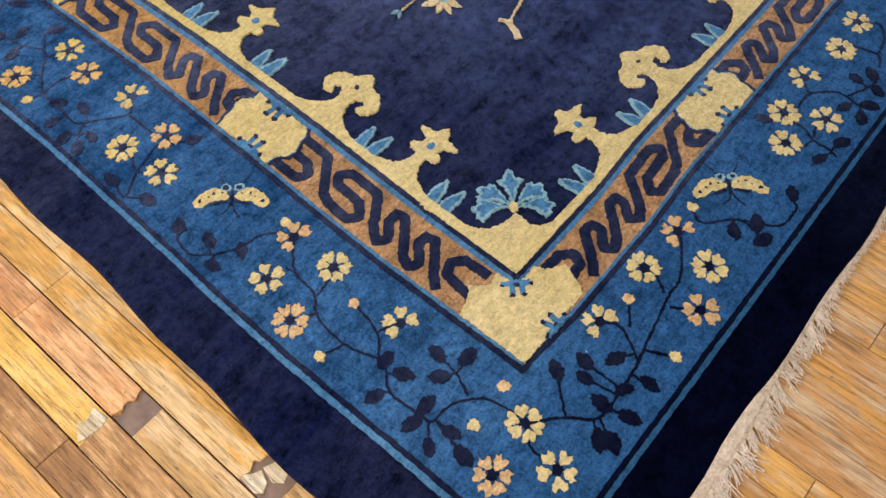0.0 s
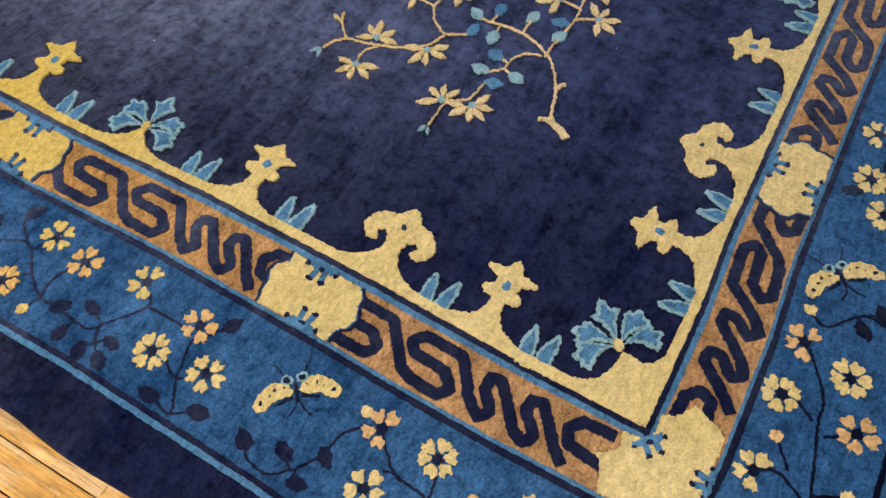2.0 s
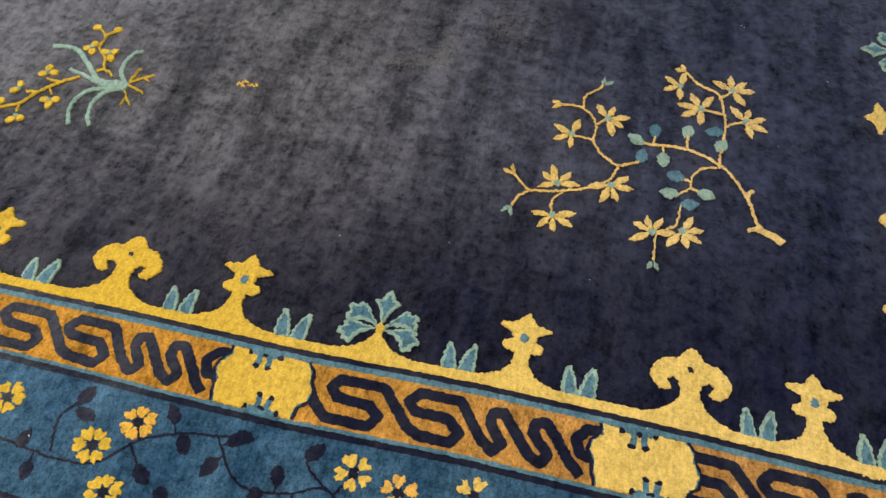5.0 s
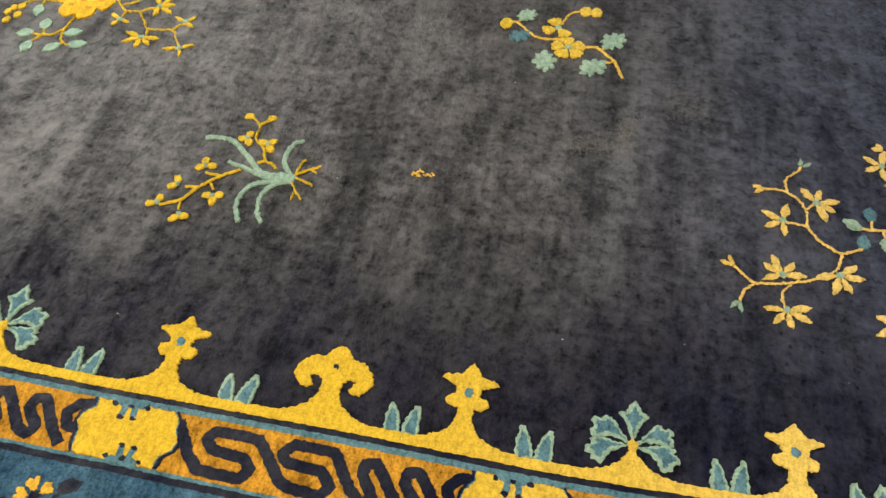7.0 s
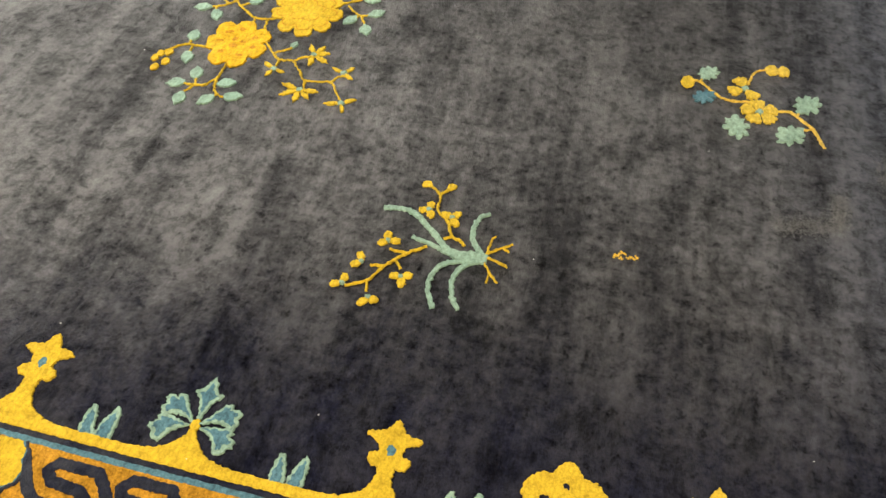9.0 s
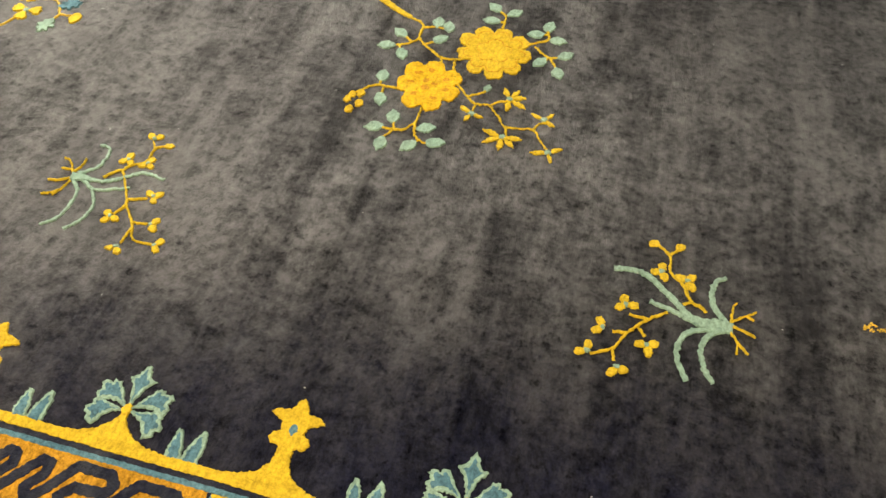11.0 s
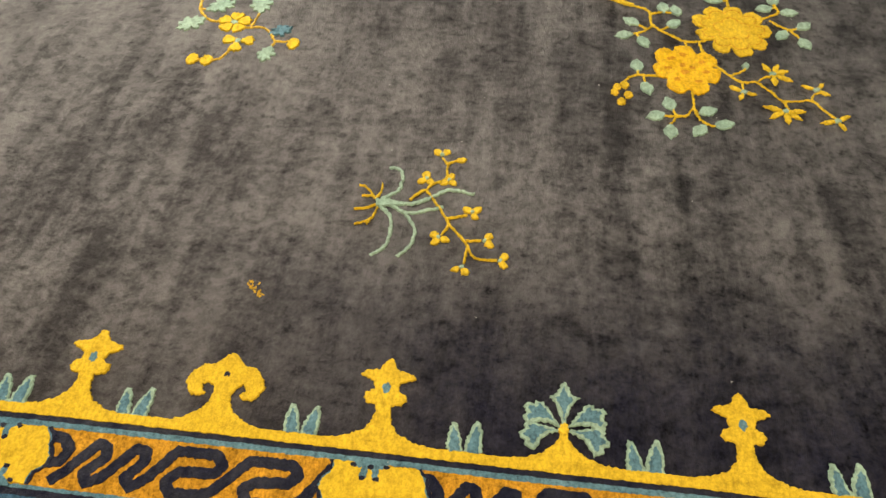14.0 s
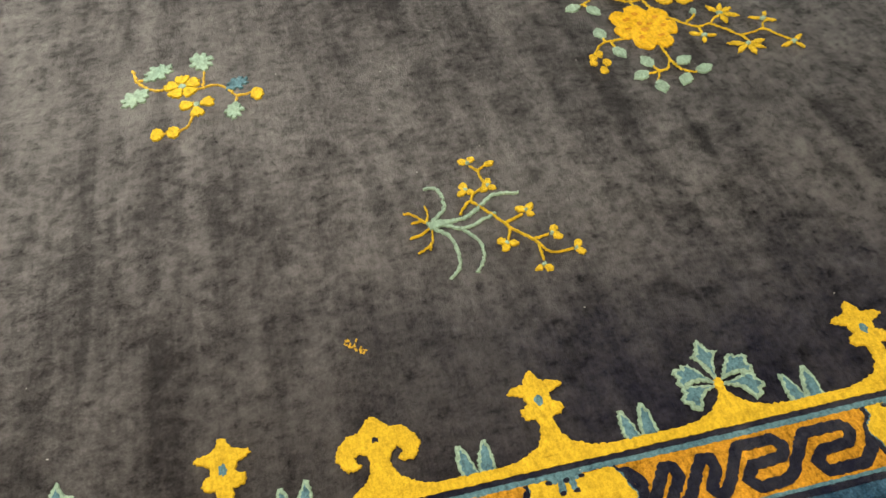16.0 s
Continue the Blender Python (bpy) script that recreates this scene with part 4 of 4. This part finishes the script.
PEONY_LEAVES = mm(-166, 141, -189, 78, -139, 52, -78, 212, -44, 200, -55, 139, -160, -51, -140, -141, -89, -197, -123, -244, -92, -297, 1, -218, 35, -264, -25, -289,
               195, 228, 225, 270, 258, 213, 288, 153, 226, 110, 279, 76, 61, 323, 119, 310, 64, 260, 114, -30)


def peony(to):
    rows = ((-265, 285, -207, 244, -160, 218, -117, 194, -111, 130, -57, 80, -31, 63, 7, 65, 70, 96), (-112, 182, -74, 192, -41, 187), (-108, 131, -139, 97, -175, 82),
            (7, 65, 11, 25, 33, -28, 71, -75, 97, -97, 133, -96, 168, -137, 189, -163, 254, -156, 279, -190, 304, -224), (71, -75, 110, -47), (97, -97, 97, -134),
            (133, -96, 151, -76, 178, -65), (189, -163, 194, -192), (254, -156, 265, -132, 284, -121), (-31, 63, -26, 39), (-94, -91, -139, -89, -168, -92, -192, -114, -208, -136),
            (-146, -91, -143, -131))
    more = ((-30, -145, -29, -209, -20, -248, 5, -268, 19, -268), (-30, -205, -51, -236, -78, -242, -120, -243), (-75, -238, -91, -273), (-74, -241, -85, -213),
            (172, 171, 207, 195, 232, 214, 222, 256), (202, 173, 245, 135, 288, 151), (249, 136, 272, 93), (100, 232, 99, 291))
    ob = spray("peony_spray", "golden peony spray with two full flowers and pale leaves", to, rows + more, 0.0045, GOLD, PEONY_LEAVES)
    Pile().stroke(mm(-272, 292, -207, 244, -160, 218), 0.018, to, GROUND, UPPER, (1.2, 0.7)).done("cut_stem", GOLD, ob)
    peony_head(-0.036, -0.056, 0.080, 0.095, to, ob, GOLD, 10)
    peony_head(0.098, 0.124, 0.094, 0.106, to, ob, CREAM, 20)
    for n, (x, y) in enumerate(PEONY_LEAVES):
        leaf(x, y, to, facing(x, y, rows + more) or 50 * n, ob, PALE, size=0.95 if n != 23 else 0.55)
    for x, y, turn, count in ((177, -58, -70, 5), (187, -201, 175, 5), (97, -136, 150, 3), (276, -112, -30, 3), (303, -226, -160, 3)):
        lance_flower(x / 1000, y / 1000, to, turn, ob, GOLD, 1.0 if count == 5 else 0.75, count)
    for x, y in mm(-220, -162, -213, -142, -194, -133, -186, -171, -204, -197):
        round_cluster(x, y, to, 0, ob, 0.010, 1, CREAM)


def hibiscus(x, y, to, ob, count, turn, size):
    petals = Pile()
    for k in range(count):
        a = turn + k * (360 / count if count > 3 else 100)
        petals.patch(mm(0, 7, 8, 14, 18, 28, 19, 38, 11, 44, 5, 41, 0, 48, -6, 41, -12, 44, -19, 37, -17, 28, -8, 14), chain(to, shifted(x, y, a, 1, size)), GROUND, RAISED + 0.0003, 0.004)
    fl = petals.done("flower", GOLD, ob, "golden open hibiscus flower")
    Pile().patch([(x + 0.009 * math.cos(t), y + 0.009 * math.sin(t)) for t in np.linspace(0, 5.6, 8)], to, GROUND, UPPER, 0.004).done("flower_eye", PALE, fl)


def small_spray(to, rows, leaves, open_flower, half_flower, buds):
    ob = spray("hibiscus_spray", "small golden hibiscus spray with cut pale green leaves", to, rows, 0.0048, STEM, leaves + buds)
    hibiscus(*open_flower[:2], to, ob, 5, open_flower[2], 1.0)
    hibiscus(*half_flower[:2], to, ob, 3, half_flower[2], 0.95)
    for n, (x, y) in enumerate(leaves):
        leaf(x, y, to, facing(x, y, rows) or 70 * n, ob, SKY if n == 3 else PALE, CUT, 1.25 if n < 3 else 0.95)
    for x, y in buds:
        round_cluster(x, y, to, 0, ob, 0.017, 1)


magnolia(shifted(-0.70, 0.60))
orchid_right(shifted(-1.93, 0.65))
orchid_left(shifted(-3.30, 0.62))
peony(shifted(-2.64, 1.25))
small_spray(shifted(-1.25, 1.20), ((61, -86, 39, -25, 8, 9, -17, 29, -64, 20, -104, 44, -158, 40, -192, 61, -216, 89, -238, 103), (-110, 113, -95, 162, -67, 185), (39, -25, 15, -30)),
            mm(-138, -54, 31, 63, -14, -57, -215, 41, -207, 137), (-0.084, 0.012, 10), (-0.119, 0.095, 20), mm(-22, 185, -50, 184, -258, 92))
small_spray(shifted(-3.95, 1.20), ((-64, 215, -53, 163, -15, 116, 27, 108, 91, 88, 142, 91, 169, 71, 194, 33, 230, 34), (86, 39, 83, -5, 63, -53, 35, -65), (-53, 163, -20, 168), (112, 95, 120, 160)),
            mm(1, 183, -58, 95, 112, 198, 198, 79, 183, -24), (0.060, 0.108, 0), (0.092, 0.025, 80), mm(30, -63, -8, -61, 244, 25))


def small_mark(x, y, turn):
    """A tiny stitched mark in dull yellow."""
    at = shifted(x, y, turn)
    s = Pile()
    for k in range(22):
        a, b = -24 + 48 * k / 21, RNG.uniform(-8, 8)
        s.stroke(mm(a, b, a + RNG.uniform(-6, 6), b + RNG.uniform(-7, 7)), 0.0020, at, GROUND, LINE, step=0.003)
    tagged(s.done("stitched_mark", STEM, rug, "tiny dull yellow stitched mark"), kind="stuff")


small_mark(-1.615, 0.69, 8)
small_mark(-3.60, 0.412, -52)


def scuff(x, y, turn, long, wide, count):
    """Pale broken fibres where something heavy stood or scraped."""
    at = shifted(x, y, turn)
    s = Pile()
    for k in range(count):
        a, b, c = RNG.uniform(-long / 2, long / 2), RNG.gauss(0, wide / 2), RNG.uniform(0, 6.3)
        d = RNG.uniform(0.002, 0.006)
        s.stroke([(a, b), (a + d * math.cos(c), b + d * math.sin(c))], 0.0016, at, GROUND, GROUND + 0.0006, step=0.003, jag=0.0004)
    tagged(s.done("scuff_mark", SCUFF, rug, "pale scuffed fibres on the navy pile"), kind="stuff")


scuff(-1.24, 0.858, 11, 0.15, 0.028, 700)
scuff(-1.17, 0.915, 87, 0.10, 0.020, 420)
scuff(-1.03, 1.04, 0, 0.10, 0.08, 420)

# ---- fringe at both ends ----
WEB_Y = (-0.5, 0.0, 0.12, 0.24, 0.4, 3.2)
WEB_WIDE = (0.032, 0.030, 0.020, 0.014, 0.013, 0.016)
REACH_Y = (-0.5, -0.05, 0.07, 0.14, 0.20, 0.25, 0.30, 0.40, 0.8, 3.2)
REACH = (0.052, 0.046, 0.034, 0.046, 0.030, 0.050, 0.022, 0.012, 0.020, 0.040)


def fringe(x0, way):
    v, f = [], []
    for k in range(366):
        y = -0.47 + 0.01 * k
        wide = float(np.interp(y, WEB_Y, WEB_WIDE)) + RNG.uniform(-0.0012, 0.0012)
        lift = 0.0025 * noise.noise(Vector((y * 9, 1.7, 0.4)))
        v += [(x0 - way * 0.004, y, -0.0055), (x0 + way * 0.003, y, -0.0035 + lift), (x0 + way * wide * 0.7, y, -0.0055 + lift), (x0 + way * wide, y, -0.009 + lift), (x0 + way * wide, y, FLOOR_Z)]
        if k:
            for j in range(4):
                q = 5 * k + j
                quad = (q - 5, q - 4, q + 1, q)
                f.append(quad[::-1] if way > 0 else quad)
    link_mesh("selvage", v, f, TAPE, rug, "flat tan cotton end web", smooth=True)
    v, f = [], []
    y = -0.47
    while y < WIDTH + 0.52:
        wide = float(np.interp(y, WEB_Y, WEB_WIDE))
        clump, reach = RNG.uniform(-0.75, 0.05), float(np.interp(y, REACH_Y, REACH)) * RNG.uniform(0.75, 1.15)
        for k in range(RNG.randint(11, 18)):
            a = Vector((x0 + way * (wide - 0.004), y + RNG.uniform(0, 0.018)))
            ang = clump + RNG.uniform(-0.3, 0.3)
            d = Vector((way * math.cos(ang), math.sin(ang)))
            n = Vector((-d.y, d.x))
            curl, long, z = RNG.uniform(-0.014, 0.014), reach * RNG.uniform(0.55, 1.15), RNG.uniform(0.001, 0.006)
            o, w = len(v), RNG.uniform(0.0007, 0.0012)
            for j in range(6):
                u = j / 5
                c = a + d * long * u + n * curl * u * u
                h = FLOOR_Z + 0.002 + z * (1 - u) + 0.002 * math.sin(u * 3.1)
                v += [(*(c + n * w), h), (*c, h + 1.4 * w), (*(c - n * w), h)]
                if j:
                    q = o + 3 * j
                    f += [(q - 3, q, q + 1, q - 2), (q - 2, q + 1, q + 2, q - 1)]
        y += RNG.uniform(0.016, 0.024)
    tagged(link_mesh("fringe", v, f, COTTON, rug, "tangled ivory cotton fringe"), kind="stuff")


fringe(0.458, 1)
fringe(-LENGTH - 0.458, -1)


for ob in rug.children_recursive:
    if ob.name.startswith(("fringe", "selvage")):
        continue
    for vert in ob.data.vertices:
        if vert.co.z > -0.008:
            vert.co.z += wave(vert.co.x, vert.co.y)


def lint_specks():
    v, f = [], []
    for _ in range(130):
        x, y, a, s = RNG.uniform(-5.0, 0.2), RNG.uniform(-0.3, 2.4), RNG.uniform(0, 6.3), RNG.uniform(0.001, 0.0028)
        d, o = Vector((math.cos(a), math.sin(a))), len(v)
        n = Vector((-d.y, d.x)) * 0.4
        v += [(x + s * d.x, y + s * d.y, 0.003), (x + s * n.x, y + s * n.y, 0.0038), (x - s * d.x, y - s * d.y, 0.003), (x - s * n.x, y - s * n.y, 0.0038)]
        f.append((o, o + 1, o + 2, o + 3))
    tagged(link_mesh("lint", v, f, LINT), "white lint specks lying on the rug", "lint", kind="stuff")


lint_specks()

# ---- floor boards ----
BOARD, ROW0 = 0.0672, -0.588
FINISH = {0: ((-0.105, SCRAPED), (9, BARE)), -1: ((-0.342, RUSSET), (9, BARE)), -2: ((-0.345, HONEY), (9, BROWN)), -3: ((9, BROWN),), -4: ((-0.5, BROWN), (9, BOARDS)),
          1: ((-0.697, SCRAPED), (0.4, SCRAPED))}
JOINTS = {-1: (-0.63, -0.347, -0.293), -2: (-0.347,), 0: (-0.635, -0.105, -0.030), 1: (-0.697,)}
OPEN = {(-1, -0.347), (0, -0.105)}                               # where a stub has broken out


def prism(outline, z0, z1, bevel=0.0011):
    """A board's top of any outline, with bevelled arrises."""
    c = [Vector(p) for p in outline]
    n = len(c)
    high = []
    for i in range(n):
        d = c[(i + 1) % n] - c[i - 1]
        high.append(c[i] - Vector((d.y, -d.x)).normalized() * bevel)
    v = [(*p, z0) for p in c] + [(*p, z1 - bevel) for p in c] + [(*p, z1) for p in high]
    f = [(r * n + i, r * n + (i + 1) % n, (r + 1) * n + (i + 1) % n, (r + 1) * n + i) for r in (0, 1) for i in range(n)]
    for t in tessellate_polygon([[Vector((*p, 0)) for p in high]]):
        a, b, e = (high[i] for i in t)
        f.append(tuple(2 * n + i for i in (t if (b - a).cross(e - a) > 0 else (t[0], t[2], t[1]))))
    return v, f


def torn(x, ya, yb, depth, steps):
    """Points up a broken board end, from ya to yb."""
    return [(x + RNG.uniform(-depth, depth * 0.4), ya + (yb - ya) * (k + RNG.uniform(-0.3, 0.3) * (0 < k < steps)) / steps) for k in range(steps + 1)]


rest_v, rest_f, near_count = [], [], 0
for row in range(-38, 92):
    y0 = ROW0 + row * BOARD
    if y0 < Y0 or y0 + BOARD > Y1:
        continue
    x = X0 + RNG.uniform(0, 0.8)
    while x < X1 - 0.05:
        long = RNG.uniform(0.45, 1.5)
        x2 = min(x + long, X1)
        for joint in JOINTS.get(row, ()):
            if x + 0.02 < joint < x2 + 0.25:
                x2 = joint
                break
        if (row, round(x, 3)) in OPEN:
            x = x2
            continue
        a, b, g = x + 0.0006, x2 - 0.0006, 0.0005 + RNG.uniform(0, 0.0011)
        top = FLOOR_Z - RNG.uniform(0.0002, 0.0022)
        e = 0.0013
        cx, cy = (a + b) / 2, y0 + BOARD / 2
        hx, hy = (b - a) / 2, BOARD / 2 - g
        verts = [(sx * (hx - i), sy * (hy - i), z) for z, i in ((-0.018, 0), (-e, 0), (0, e)) for sx, sy in ((-1, -1), (1, -1), (1, 1), (-1, 1))]
        faces = [(4 * r + k, 4 * r + (k + 1) % 4, 4 * r + 4 + (k + 1) % 4, 4 * r + 4 + k) for r in range(2) for k in range(4)] + [(8, 9, 10, 11)]
        near = (x2 > -1.6 and x < 1.6 and -1.3 < y0 < 1.5) and (y0 < -0.45 or x2 > 0.4) and near_count < 300
        if near:
            near_count += 1
            coat = next((m for limit, m in FINISH.get(row, ()) if cx < limit), BOARDS)
            if (row, round(x2, 3)) in OPEN or (row == -2 and round(x2, 3) == -0.347):
                end = torn(hx + 0.006, -hy, hy, 0.010, 7)
                verts, faces = prism([(-hx, hy), (-hx, -hy)] + end, -0.018, 0)
            ob = link_mesh("plank", verts, faces, coat, floor)
            ob.location = (cx, cy, top)
        else:
            o = len(rest_v)
            rest_v += [(cx + vx, cy + vy, top + vz) for vx, vy, vz in verts]
            rest_f += [tuple(o + i for i in q) for q in faces]
        x = x2
tagged(link_mesh("planks", rest_v, rest_f, FAR_BOARDS, floor), kind="stuff")


def packing(x0, x1, row):
    """The dusty gap of a broken stub."""
    y = ROW0 + row * BOARD
    link_mesh("packing_piece", *box_data(x0, y + 0.001, FLOOR_Z - 0.018, x1, y + BOARD - 0.001, FLOOR_Z - 0.0065), FILLER, floor, "dusty brown packing in a broken board")


def chip(outline, z, material=SPLIT):
    v, f = prism(mm(*outline), FLOOR_Z - 0.012, z, 0.0016)
    link_mesh("splinter", v, f, material, floor, "pale split end of a broken board")


packing(-0.352, -0.292, -1)
packing(-0.112, -0.028, 0)
chip((-383, -663, -374, -683, -379, -700, -352, -719, -346, -700, -343, -676, -349, -658), FLOOR_Z + 0.0006)
chip((-113, -583, -70, -586, -58, -577, -66, -560, -88, -552, -95, -566), FLOOR_Z - 0.0030)
chip((-90, -548, -60, -556, -44, -543, -52, -526, -80, -524), FLOOR_Z - 0.0045)
chip((-360, -652, -345, -654, -338, -640, -347, -628, -356, -636), FLOOR_Z - 0.0040, BROWN)
